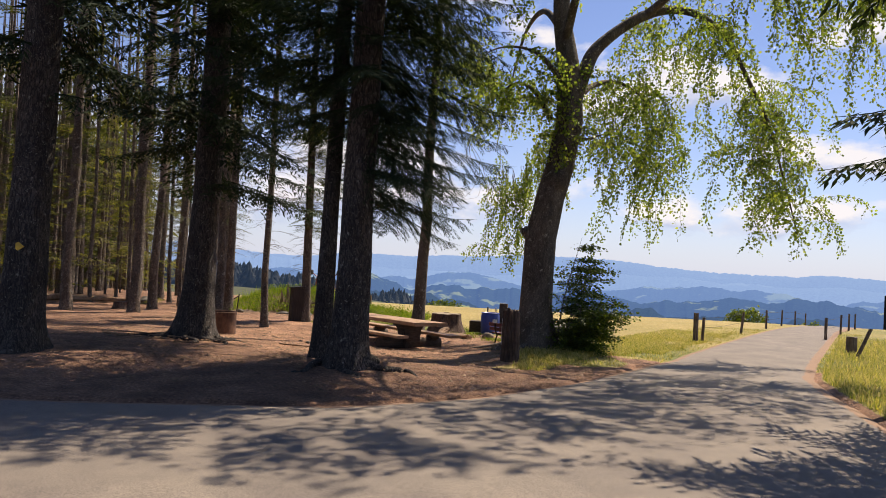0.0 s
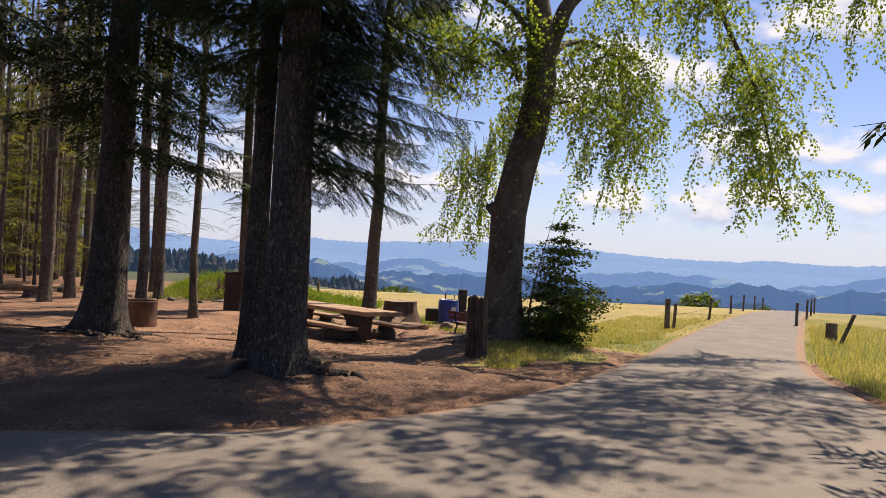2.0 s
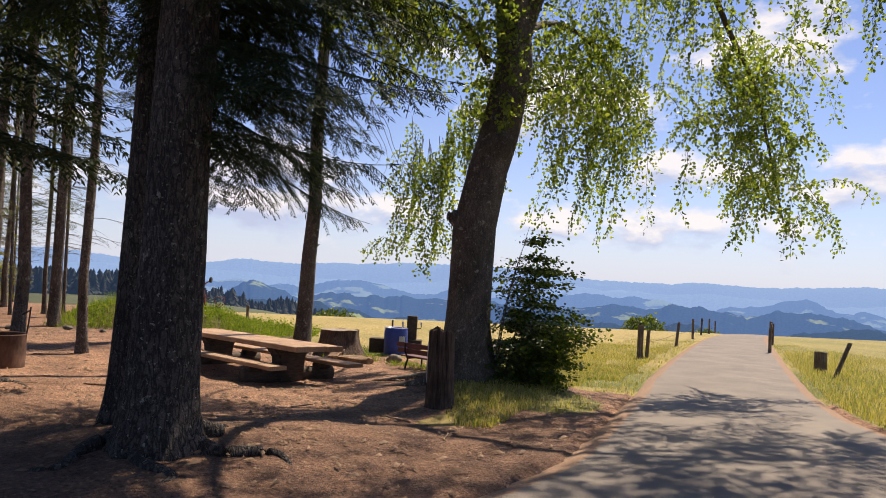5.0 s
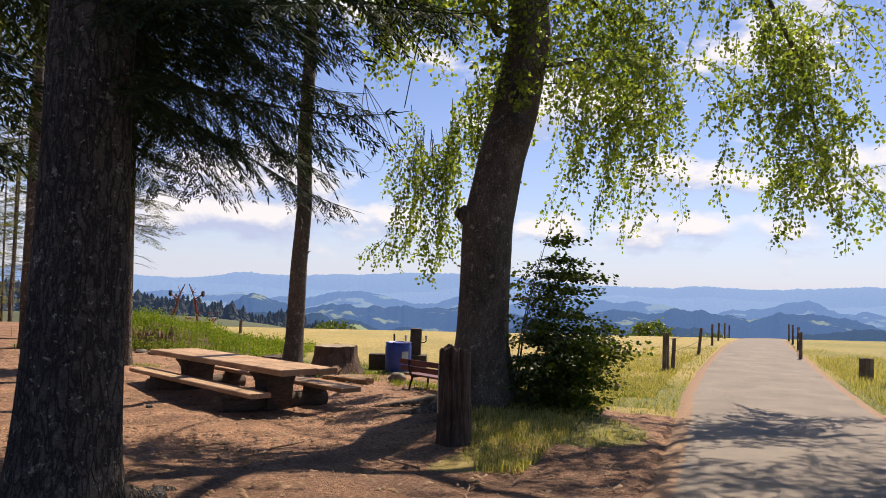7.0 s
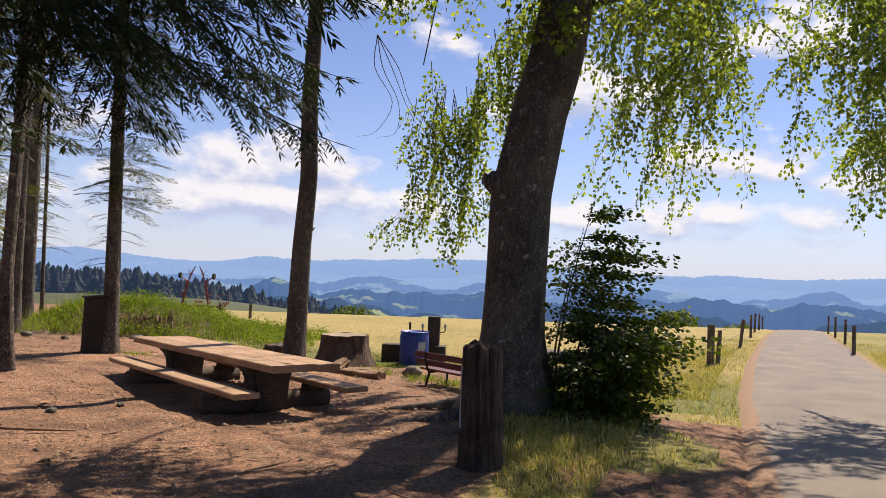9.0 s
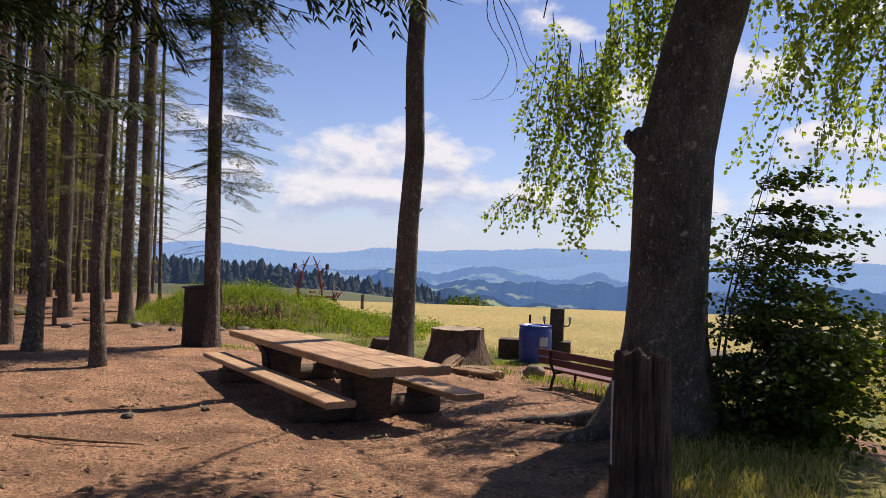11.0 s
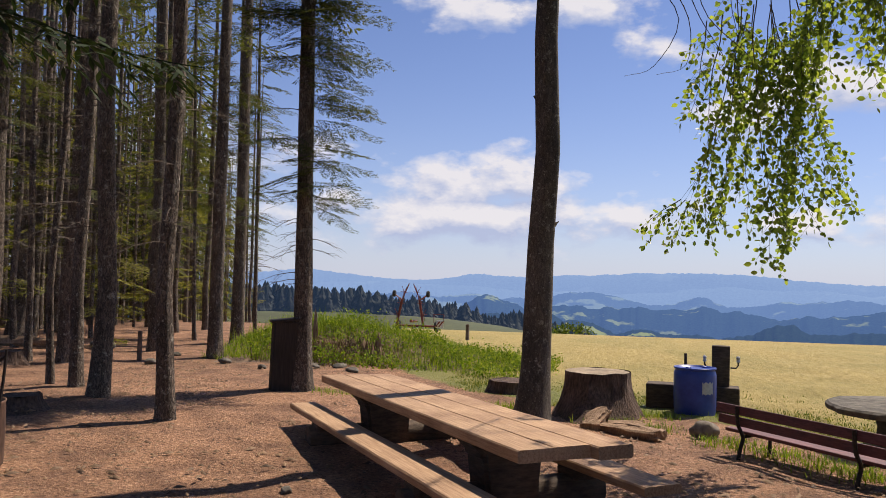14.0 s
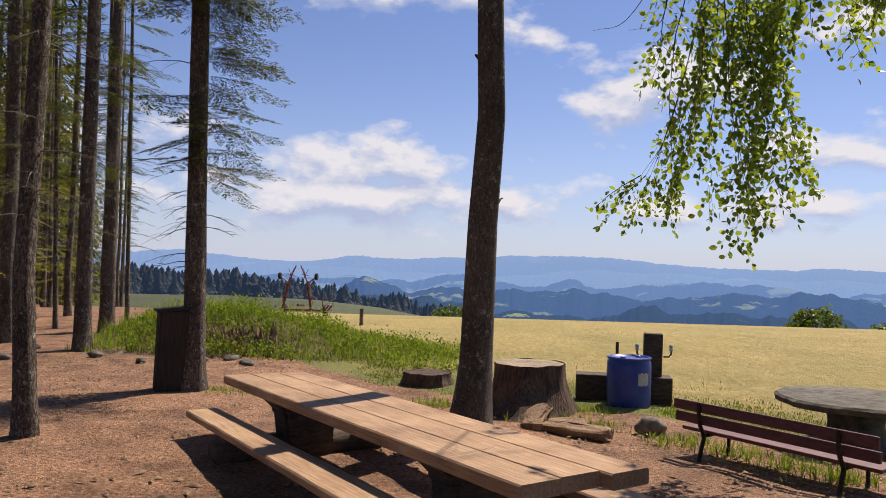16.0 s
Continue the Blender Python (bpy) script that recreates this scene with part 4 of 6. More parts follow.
class Leaves:
    """Broad leaves and the thin twigs that carry them."""

    def __init__(self, seed):
        self.r = np.random.default_rng(seed)
        self.b, self.d, self.l = [], [], []
        self.twigs = Pile()

    def leaf(self, p, size):
        r = self.r
        d = np.array([r.normal(), r.normal(), -abs(r.normal()) * 0.8 - 0.2])
        self.b.append(p[None])
        self.d.append(d[None])
        self.l.append(size * r.uniform(0.65, 1.25, 1))

    def twig(self, pts, rad):
        p = np.array([tuple(q) for q in pts])
        n = len(p)
        d = unit(np.gradient(p, axis=0))
        u = unit(np.cross(d, np.array([0.9, 0.3, 0.31])))
        w = np.cross(d, u)
        rr = (rad * (1 - 0.8 * np.arange(n) / (n - 1)))[:, None]
        V = np.stack([p + u * rr, p + (w * 0.87 - u * 0.5) * rr, p + (-w * 0.87 - u * 0.5) * rr], 1).reshape(-1, 3)
        i = np.arange(n - 1)[:, None] * 3
        F = np.concatenate([np.hstack([i + k, i + (k + 1) % 3, i + 3 + (k + 1) % 3, i + 3 + k]) for k in range(3)])
        self.twigs.add(V, F)

    def strand(self, p, d, length, size=0.08, droop=1.0, per=26, kids=3, rad=0.008, bare=0.0, kidlen=1.0):
        """A shoot that starts along d and bends down under its weight, with leaves along it."""
        r = self.r
        p = np.array(p, float)
        d = np.array(d, float)
        d /= np.linalg.norm(d)
        n = max(4, int(length / 0.16))
        pts = [p.copy()]
        for i in range(n):
            d = d + np.array([r.normal() * 0.12, r.normal() * 0.12, -0.16 * droop + r.normal() * 0.06])
            d /= np.linalg.norm(d)
            p = p + d * length / n
            pts.append(p.copy())
        self.twig(pts, rad)
        for i, q in enumerate(pts):
            if i / n < bare:
                continue
            m_ = max(1, int(per * length / n * r.uniform(0.6, 1.4)))
            dd = r.normal(0, 1, (m_, 3))
            dd[:, 2] = -np.abs(dd[:, 2]) * 0.8 - 0.2
            self.b.append(q + r.normal(0, 0.07, (m_, 3)))
            self.d.append(dd)
            self.l.append(size * r.uniform(0.65, 1.25, m_))
        if kids and length > 0.5:
            for _ in range(kids):
                k = r.integers(max(1, int(n * max(bare, 0.15))), n)
                a = r.uniform(0, 6.28)
                self.strand(pts[k], (math.cos(a), math.sin(a), -0.2), length * kidlen * r.uniform(0.22, 0.42), size, droop, per, 0, rad * 0.5)

    def weep(self, p, d, length, size=0.085, droop=1.0, rad=0.008, bare=0.0, gap=0.12, side=0.34):
        """A weeping shoot: flat side sprays left and right of it in one hanging plane, each with two rows of leaves."""
        r = self.r
        p, d = np.array(p, float), np.array(d, float)
        d /= np.linalg.norm(d)
        n = max(5, int(length / 0.1))
        pts = [p.copy()]
        for _ in range(n):
            d = d + np.array([r.normal() * 0.09, r.normal() * 0.09, -0.1 * droop + r.normal() * 0.05])
            d /= np.linalg.norm(d)
            p = p + d * length / n
            pts.append(p.copy())
        self.twig(pts, rad)
        pts = np.array(pts)
        plane = r.uniform(0, 6.28)
        s0 = bare * length
        sg = 1
        while s0 < length:
            k = s0 / length * n
            i = min(int(k), n - 1)
            q = pts[i] + (pts[i + 1] - pts[i]) * (k - i)
            ax = unit(pts[i + 1] - pts[i])
            a = plane + r.normal(0, 0.35)
            w = np.array([math.cos(a), math.sin(a), 0.0]) * sg
            e = unit(ax * 0.55 + w * 0.8 + np.array([0, 0, -0.12]))
            tl = side * r.uniform(0.45, 1.15) * (1.15 - 0.6 * s0 / length)
            m_ = max(3, int(tl / (size * 0.4)))
            f = np.linspace(0.08, 1, m_)
            o = q + e * (f * tl)[:, None] + np.array([0, 0, -0.32]) * (f * f * tl)[:, None] + r.normal(0, 0.012, (m_, 3))
            if tl > 0.12:
                self.twig([q, q + e * tl * 0.5 + np.array([0, 0, -0.08 * tl]), q + e * tl + np.array([0, 0, -0.32 * tl])], rad * 0.35)
            alt = np.where(np.arange(m_) % 2 == 0, 1.0, -1.0)[:, None]
            across = unit(np.cross(e, np.array([math.sin(a), -math.cos(a), 0.25])))
            self.b.append(o)
            self.d.append(e * 0.7 + across * alt * 0.75 + np.array([0, 0, -0.3]) + r.normal(0, 0.28, (m_, 3)))
            self.l.append(size * r.uniform(0.65, 1.2, m_))
            sg = -sg
            s0 += gap * r.uniform(0.5, 1.3)

    def mesh(self, name, mat, flat=0.0):
        r = self.r
        b, d, l = np.concatenate(self.b), unit(np.concatenate(self.d)), np.concatenate(self.l)
        s = unit(np.cross(d, r.normal(0, 1, d.shape) * (1 - flat) + np.array([0, 0, 2.0]) * flat))
        nrm = np.cross(d, s)
        L_, W_ = l[:, None], l[:, None] * 0.38
        V = np.stack([b, b + d * L_ * 0.3 + s * W_ * 0.85 + nrm * L_ * 0.06, b + d * L_ * 0.68 + s * W_ * 0.8 + nrm * L_ * 0.05, b + d * L_,
                      b + d * L_ * 0.68 - s * W_ * 0.8 + nrm * L_ * 0.05, b + d * L_ * 0.3 - s * W_ * 0.85 + nrm * L_ * 0.06], 1).reshape(-1, 3)
        i = np.arange(len(b))[:, None] * 6
        F = np.concatenate([i + np.array([[0, 1, 2, 3]]), i + np.array([[0, 3, 4, 5]])])
        return np_mesh(name, V, F, mat)


BX, BY = 2.0, 14.4
bz = gz(BX, BY)
beech = empty("beech_tree", pose(0, 0, 0), "old leaning beech with weeping leafy boughs over the lane", "tree")
stem = [(1.98, 14.4, bz - 0.1), (2.0, 14.4, 1.2), (2.04, 14.4, 2.8), (2.2, 14.4, 3.75), (2.4, 14.4, 4.45), (2.58, 14.4, 5.5), (2.5, 14.4, 6.7), (2.3, 14.5, 7.8), (2.2, 14.8, 11), (2.4, 15, 14)]
bm = trunk_bm(stem, [0.46, 0.37, 0.35, 0.32, 0.305, 0.29, 0.25, 0.2, 0.14, 0.03], 2.0, 0.55, 34, 7, 0.1)
part("trunk", bm, M_BEECH, beech, "grey beech bark with lichen", True)
bm = bmesh.new()
tube(bm, [(1.9, 14.4, 2.86), (1.76, 14.36, 2.9), (1.66, 14.32, 2.95), (1.6, 14.3, 2.96)], [0.24, 0.15, 0.11, 0.07], 14, 1.0, 0.15)
part("branch_knob", bm, M_BEECH, beech, "healed stub of a lost branch", True)
bm = bmesh.new()
tube(bm, [(2.3, 14.3, 4.05), (2.42, 14.12, 4.15), (2.5, 14.02, 4.2)], [0.3, 0.19, 0.08], 14, 4.0, 0.2)
part("branch_knob", bm, M_BEECH, beech, "healed stub of a lost branch", True)
BOUGHS = [([(2.55, 14.4, 5.6), (2.85, 14.5, 6.6), (3.2, 14.7, 7.3), (4.25, 15.1, 8.15), (5.4, 15.8, 8.5), (6.4, 16.3, 8.1), (7.1, 16.5, 7.0), (7.6, 16.4, 5.9), (8.1, 16.7, 4.6), (8.6, 17.1, 3.4)], 0.2),
         ([(2.15, 14.4, 5.5), (1.75, 14.5, 6.15), (1.35, 14.6, 6.35), (0.95, 14.7, 6.1), (0.55, 14.8, 5.6)], 0.07),
         ([(2.3, 14.5, 7.6), (1.9, 15.4, 8.3), (1.5, 16.6, 8.1), (1.15, 17.5, 6.8), (0.85, 18.2, 5.3)], 0.1),
         ([(2.6, 14.5, 5.9), (3.2, 15.6, 6.6), (4.0, 16.6, 6.9), (4.8, 17.1, 6.4), (5.2, 17.3, 5.2)], 0.1),
         ([(2.35, 14.5, 7.2), (2.7, 12.8, 8.4), (3.6, 11.4, 8.9), (4.6, 10.4, 8.3)], 0.12),
         ([(4.25, 15.1, 8.15), (5.4, 14.4, 8.9), (7.2, 14.0, 9.2), (9.0, 14.0, 8.7), (10.4, 14.2, 7.6)], 0.11),
         ([(2.3, 14.6, 8.5), (0.8, 14.0, 9.4), (-0.6, 13.4, 9.2), (-1.6, 13.2, 8.2)], 0.1),
         ([(2.2, 14.8, 10), (3.6, 13.6, 11.2), (5.4, 12.6, 11.2), (6.8, 11.8, 10.2)], 0.1),
         ([(2.5, 14.3, 5.0), (3.0, 14.2, 5.05), (3.35, 14.3, 5.15), (3.6, 14.4, 4.7)], 0.05),
         ([(2.4, 14.3, 6.3), (1.7, 13.95, 6.9), (0.8, 13.7, 6.85), (0.1, 13.6, 6.1)], 0.07)]
lv = Leaves(3)
for ctrl, r0 in BOUGHS:
    pts = curve_pts(ctrl)
    bm = bmesh.new()
    tube(bm, pts, [r0 * (0.09 + 0.91 * (1 - i / (len(pts) - 1)) ** 1.5) for i in range(len(pts))], 10, r0, 0.1)
    part("limb", bm, M_BEECH, beech, smooth=True)


def along(i, u):
    pts = BOUGHS[i][0]
    s = u * (len(pts) - 1)
    k = min(int(s), len(pts) - 2)
    return np.array(Vector(pts[k]).lerp(Vector(pts[k + 1]), s - k))


lr = np.random.default_rng(5)


def curtain(i, u0, u1, count, lo, hi, spread=0.35, size=0.078, out=0.5):
    """Weeping shoots in bunches of three or four, with open air between the bunches."""
    left_ = count
    while left_ > 0:
        c = along(i, lr.uniform(u0, u1)) + lr.normal(0, spread, 3) * np.array([1, 1, 0.35])
        a0 = lr.uniform(0, 6.28)
        for _ in range(min(left_, int(lr.integers(2, 5)))):
            a = a0 + lr.normal(0, 0.7)
            p = c + lr.normal(0, 0.13, 3)
            lv.weep(p, (math.cos(a) * out, math.sin(a) * out, lr.uniform(-0.5, 0.3)), lr.uniform(lo, hi), size, 1.1)
            left_ -= 1


curtain(0, 0.3, 0.62, 34, 1.2, 2.8, 0.45)           # boughs over the lane
curtain(0, 0.62, 0.85, 44, 0.8, 1.9, 0.36)
curtain(0, 0.72, 1.0, 56, 0.7, 1.6, 0.4)
curtain(3, 0.3, 1.0, 64, 1.4, 3.2, 0.42)
curtain(1, 0.2, 1.0, 40, 0.5, 1.2, 0.36)
curtain(9, 0.2, 1.0, 50, 0.6, 1.7, 0.45)
curtain(4, 0.3, 1.0, 44, 0.5, 1.6, 0.8)
curtain(5, 0.3, 1.0, 76, 1.2, 3.4, 0.6)
curtain(6, 0.2, 1.0, 24, 0.6, 1.6, 0.6)
curtain(7, 0.3, 1.0, 30, 0.8, 2.2, 0.8)
curtain(8, 0.5, 1.0, 10, 0.5, 1.2, 0.2)
# the hanging sprays towards the field
for (x, y, z, dx, dy, ln, n, bare) in ((1.15, 18.1, 4.7, 0.03, 0.0, 2.85, 4, 0.2), (1.4, 17.9, 4.7, 0.05, 0.0, 2.65, 5, 0.12), (1.6, 17.8, 4.9, 0.05, 0.1, 2.5, 4, 0.1), (1.85, 17.5, 5.2, 0.1, 0.0, 1.7, 5, 0.05),
                                       (2.15, 17.0, 5.6, 0.2, 0.0, 1.8, 6, 0.05), (2.4, 16.6, 5.9, 0.2, 0.0, 1.8, 6, 0.05), (1.0, 18.1, 4.9, -0.1, 0.0, 1.2, 3, 0.1)):
    for _ in range(n):
        lv.weep((x + lr.normal() * 0.1, y + lr.normal() * 0.12, z + lr.normal() * 0.16), (dx + lr.normal() * 0.07, dy, -0.8), ln * lr.uniform(0.75, 1.05), 0.072, 0.5, bare=bare, gap=0.07, side=0.33)
for k in range(4):
    pts = curve_pts([(1.1, 18.1, 4.6), (0.9, 18.08, 3.7), (0.72, 18.05, 3.1), (0.5 + 0.05 * k, 18.0 + 0.04 * k, 2.75)], 5)
    lv.twig(pts, 0.008)
    lv.weep(pts[-1], (-0.6 + 0.25 * k, 0.1, -0.3), 0.55, 0.07, 0.7, 0.006, gap=0.08, side=0.28)
# leaves clinging to the stem
for _ in range(75):
    z = lr.uniform(4.5, 6.8)
    a = lr.uniform(2.8, 6.3)
    lv.strand((2.5 + 0.33 * math.cos(a), 14.4 + 0.33 * math.sin(a), z), (math.cos(a), math.sin(a), 0.1), lr.uniform(0.25, 0.5), 0.075, 1.0, 40, 1)
# upper crown, mostly unseen: added to shade the lane but not the picnic place
for _ in range(270):
    a, q = lr.uniform(0, 6.28), lr.uniform(0.3, 1.0) ** 0.5
    z = lr.uniform(8.5, 13.5)
    R_ = 5.6 * math.sqrt(max(0.05, 1 - ((z - 9) / 6) ** 2))
    if 14.4 + R_ * q * math.sin(a) - 0.57 * z > 9.6:
        continue
    lv.strand((2.9 + R_ * q * math.cos(a), 14.4 + R_ * q * math.sin(a), z), (math.cos(a), math.sin(a), 0.2), lr.uniform(0.8, 2.0), 0.13, 0.8, 20, 3)
child_of(beech, lv.mesh("leaves", M_BEECHLEAF), "leaf_cover", "fresh green beech leaves, sunlit from behind")
child_of(beech, lv.twigs.mesh("twigs", M_TWIG), "branchwork")
# a bare hanging twig beside the sprays
lb = Leaves(9)
for a in (0.0, 0.35, -0.3, 0.6):
    lb.twig(curve_pts([(0.15, 17.0, 5.4), (0.25 + a * 0.4, 17, 4.9), (0.5 + a * 0.3, 17.05, 4.4), (0.48 + a, 17.05, 3.95), (0.2 + a, 17.0, 3.85)], 4), 0.009)
child_of(beech, lb.twigs.mesh("bare_twigs", M_TWIG), "bare_branch", "bare dead branch")

# ---- the young beech bush at its foot ----
bush = empty("shrub", pose(0, 0, 0), "dark green beech bush at the foot of the old beech", "shrub")
lv = Leaves(13)
bm = bmesh.new()


def spray(p, az, length, lift, size, per):
    """A flat leafy side branch: leaves spread to both sides in one plane."""
    r = lv.r
    d = np.array([math.cos(az), math.sin(az), lift])
    n = max(5, int(length / 0.12))
    pts = [np.array(p, float)]
    for i in range(n):
        d = d + np.array([r.normal() * 0.05, r.normal() * 0.05, -0.045])
        pts.append(pts[-1] + d / np.linalg.norm(d) * length / n)
    lv.twig(pts, 0.006)
    for i, q in enumerate(pts[1:]):
        u = (i + 1) / n
        half = (0.10 + 0.34 * length * (1 - u) * min(1, u * 2.5))
        m_ = int(per * (0.5 + half * 2.2))
        off = r.uniform(-half, half, m_)
        s_ = np.array([-math.sin(az), math.cos(az), 0])
        b_ = q + off[:, None] * s_ + np.abs(off)[:, None] * 0.5 * np.array([math.cos(az), math.sin(az), -0.12]) + r.normal(0, 0.035, (m_, 3))
        dd = np.sign(off)[:, None] * s_ * 0.8 + np.array([math.cos(az), math.sin(az), -0.25]) + r.normal(0, 0.3, (m_, 3))
        lv.b.append(b_)
        lv.d.append(dd)
        lv.l.append(size * r.uniform(0.7, 1.2, m_))


for x0, y0, lx, ly, top in ((2.5, 14.65, 0.5, 0.1, 2.55), (2.62, 14.5, 0.65, -0.05, 1.9), (2.5, 14.85, 0.45, 0.3, 2.2), (2.75, 14.6, 0.75, 0.1, 1.2), (2.7, 14.45, 0.7, -0.1, 0.85), (2.6, 14.3, 0.4, -0.35, 1.05)):
    z0 = gz(x0, y0)
    pts = curve_pts([(x0, y0, z0 - 0.05), (x0 + lx * 0.35, y0 + ly * 0.35, z0 + top * 0.5), (x0 + lx, y0 + ly, z0 + top)], 9)
    tube(bm, pts, [0.018 * (1 - 0.85 * i / (len(pts) - 1)) for i in range(len(pts))], 6)
    tier = z0 + 0.1
    while tier < z0 + top:
        f = min(len(pts) - 1, int((tier - z0) / top * (len(pts) - 1)))
        q, h = pts[f], tier - z0
        for _ in range(9 if h < 1.0 else 5):
            az = float(np.clip(lr.normal(-0.15, 0.95), -2.0, 1.9))
            spray((q.x, q.y, tier + lr.normal() * 0.03), az, max(0.4, 1.02 - 0.17 * h) * lr.uniform(0.45, 1.15), lr.uniform(0.0, 0.28), 0.06, 13)
        tier += lr.uniform(0.2, 0.3)
part("stem", bm, M_TWIG, bush)
child_of(bush, lv.mesh("leaves", M_SHRUB, 0.35), "leaf_cover")
child_of(bush, lv.twigs.mesh("twigs", M_TWIG), "branchwork")

# ---- the long picnic table with its two benches ----
AX = Vector((-0.615, 0.788, 0)).normalized()        # along the table, away from the lane
SLOPE = math.degrees(math.atan2(0.09, 4.7))
yaw = math.degrees(math.atan2(AX.y, AX.x))
TM = pose(-0.7, 14.3, 0.0, 0, 0, yaw) @ pose(0, 0, 0.75, 0, SLOPE, 0)   # x along, y to the left, z = top


def log_piece(bm, a, b_, r, sides=12, seed=0.0):
    a, b_ = Vector(a), Vector(b_)
    n = 6
    pts = [a.lerp(b_, i / n) for i in range(n + 1)]
    V, F = tube_arrays([a] + pts + [b_], [0.001] + [r] * (n + 1) + [0.001], sides, seed, 0.08)
    vs = [bm.verts.new(v) for v in V]
    for f in F:
        bm.faces.new([vs[i] for i in dict.fromkeys(f)])


def plank(bm, x0, x1, y0, y1, z0, z1, bev=0.012, wav=0.006, seed=0.0):
    """A sawn plank along x, with slightly uneven edges."""
    n = 16
    ring = []
    for i in range(n + 1):
        x = x0 + (x1 - x0) * i / n
        w = [wav * noise.noise(Vector((x * 1.7, s, seed))) for s in (1.0, 5.0)]
        a, c = y0 + w[0], y1 + w[1]
        prof = [(a + bev, z1), (c - bev, z1), (c, z1 - bev), (c, z0 + bev), (c - bev, z0), (a + bev, z0), (a, z0 + bev), (a, z1 - bev)]
        ring.append([bm.verts.new((x, p, q)) for p, q in prof])
    for r0, r1 in zip(ring, ring[1:]):
        for k in range(8):
            bm.faces.new((r0[k], r0[(k + 1) % 8], r1[(k + 1) % 8], r1[k]))
    bm.faces.new(ring[0])
    bm.faces.new(ring[-1][::-1])
    return bm


table = empty("picnic_table", TM, "long picnic table of thick sawn planks on dark log trestles", "table")
for k, (x0, x1, y0, y1) in enumerate(((0.0, 4.74, -0.275, 0.0), (0.02, 4.72, -0.565, -0.28), (0.0 - 0.06, 4.70, -0.85, -0.57))):
    bm = plank(bmesh.new(), x0, x1, y0, y1, -0.085 - 0.004 * k, 0.0 - 0.002 * k, 0.01, 0.006, k * 3.0)
    bmesh.ops.recalc_face_normals(bm, faces=bm.faces)
    part("tabletop_plank", bm, M_PLANK, table, "pale sun-bleached plank")
for x in (0.95, 3.65):
    gzt = gz(*(TM @ Vector((x, -0.42, 0))).xy) - (TM @ Vector((x, -0.42, 0))).z
    bm = bmesh.new()
    # trestle: a block that widens upwards
    zt, zb = -0.09, gzt - 0.03
    pr = [(-0.92 + 0.12, zt), (0.07 - 0.12, zt), (0.03 - 0.2, zt - 0.12), (-0.2, zb + 0.22), (-0.2, zb), (-0.65, zb), (-0.65, zb + 0.22), (-0.88 + 0.2, zt - 0.12)]
    f0 = [bm.verts.new((x - 0.16, p, q)) for p, q in pr]
    f1 = [bm.verts.new((x + 0.16, p, q)) for p, q in pr]
    bm.faces.new(f0)
    bm.faces.new(f1[::-1])
    for i in range(8):
        bm.faces.new((f0[i], f1[i], f1[(i + 1) % 8], f0[(i + 1) % 8]))
    bmesh.ops.recalc_face_normals(bm, faces=bm.faces)
    bmesh.ops.bevel(bm, geom=bm.edges[:], offset=0.03, segments=2, affect="EDGES")
    part("trestle", bm, M_DARKWOOD, table, "dark weathered wooden trestle")
    bm = bmesh.new()
    log_piece(bm, (x, 0.42, gzt + 0.1), (x, -1.28, gzt + 0.1), 0.13, 14, x)
    part("cross_log", bm, M_DARKWOOD, table, "dark round log on the ground", True)
    for yy in (0.24, -1.09):
        bm = box(bmesh.new(), pose(x, yy, (gzt + 0.18 - 0.365) / 2), 0.26, 0.24, abs(-0.365 - gzt - 0.18), 0.03, 2)
        part("bench_block", bm, M_DARKWOOD, table)
for k, (y0, y1, x0) in enumerate(((0.09, 0.40, 0.1), (-1.26, -0.94, -0.06))):
    bm = plank(bmesh.new(), x0, 4.62, y0, y1, -0.365, -0.30, 0.012, 0.008, 20 + k * 4.0)
    bmesh.ops.recalc_face_normals(bm, faces=bm.faces)
    part("bench_plank", bm, M_PLANK, table, "thick plank seat")

# ---- blue barrel ----
bxx, byy = 0.88, 20.85
b0 = gz(bxx, byy)
barrel = empty("barrel", pose(bxx, byy, b0), "blue plastic barrel with a torn pale label", "barrel")


def lathe(profile, sides=40):
    bm = bmesh.new()
    rings = []
    for r, z in profile:
        rings.append([bm.verts.new((r * math.cos(2 * math.pi * k / sides), r * math.sin(2 * math.pi * k / sides), z)) for k in range(sides)])
    for a, b_ in zip(rings, rings[1:]):
        for k in range(sides):
            bm.faces.new((a[k], a[(k + 1) % sides], b_[(k + 1) % sides], b_[k]))
    bm.faces.new(rings[0][::-1])
    bm.faces.new(rings[-1])
    return bm


H_ = 0.68 - b0
part("body", lathe([(0.26, -0.02), (0.278, 0.03), (0.285, 0.1), (0.29, H_ * 0.4), (0.29, H_ * 0.85), (0.282, H_ - 0.06), (0.27, H_ - 0.045), (0.272, H_ - 0.03), (0.287, H_ - 0.025), (0.29, H_ - 0.008), (0.283, H_), (0.268, H_ - 0.002), (0.262, H_ - 0.02), (0.05, H_ - 0.012)]), M_BLUE, barrel, smooth=True)
for x, y in ((0.13, 0.06), (-0.1, -0.12)):
    bm = lathe([(0.035, H_ - 0.02), (0.035, H_ + 0.004), (0.028, H_ + 0.008)], 16)
    bmesh.ops.translate(bm, verts=bm.verts, vec=(x, y, 0))
    part("bung", bm, M_BLUE, barrel)
bm = bmesh.new()
g0 = []
for i in range(9):
    a = radians(-75 + i * 4.2)
    g0.append((bm.verts.new((0.293 * math.cos(a), 0.293 * math.sin(a), 0.33 + 0.01 * math.sin(i * 2))), bm.verts.new((0.293 * math.cos(a), 0.293 * math.sin(a), 0.5 - 0.02 * (i % 3 == 1)))))
for a, b_ in zip(g0, g0[1:]):
    bm.faces.new((a[0], b_[0], b_[1], a[1]))
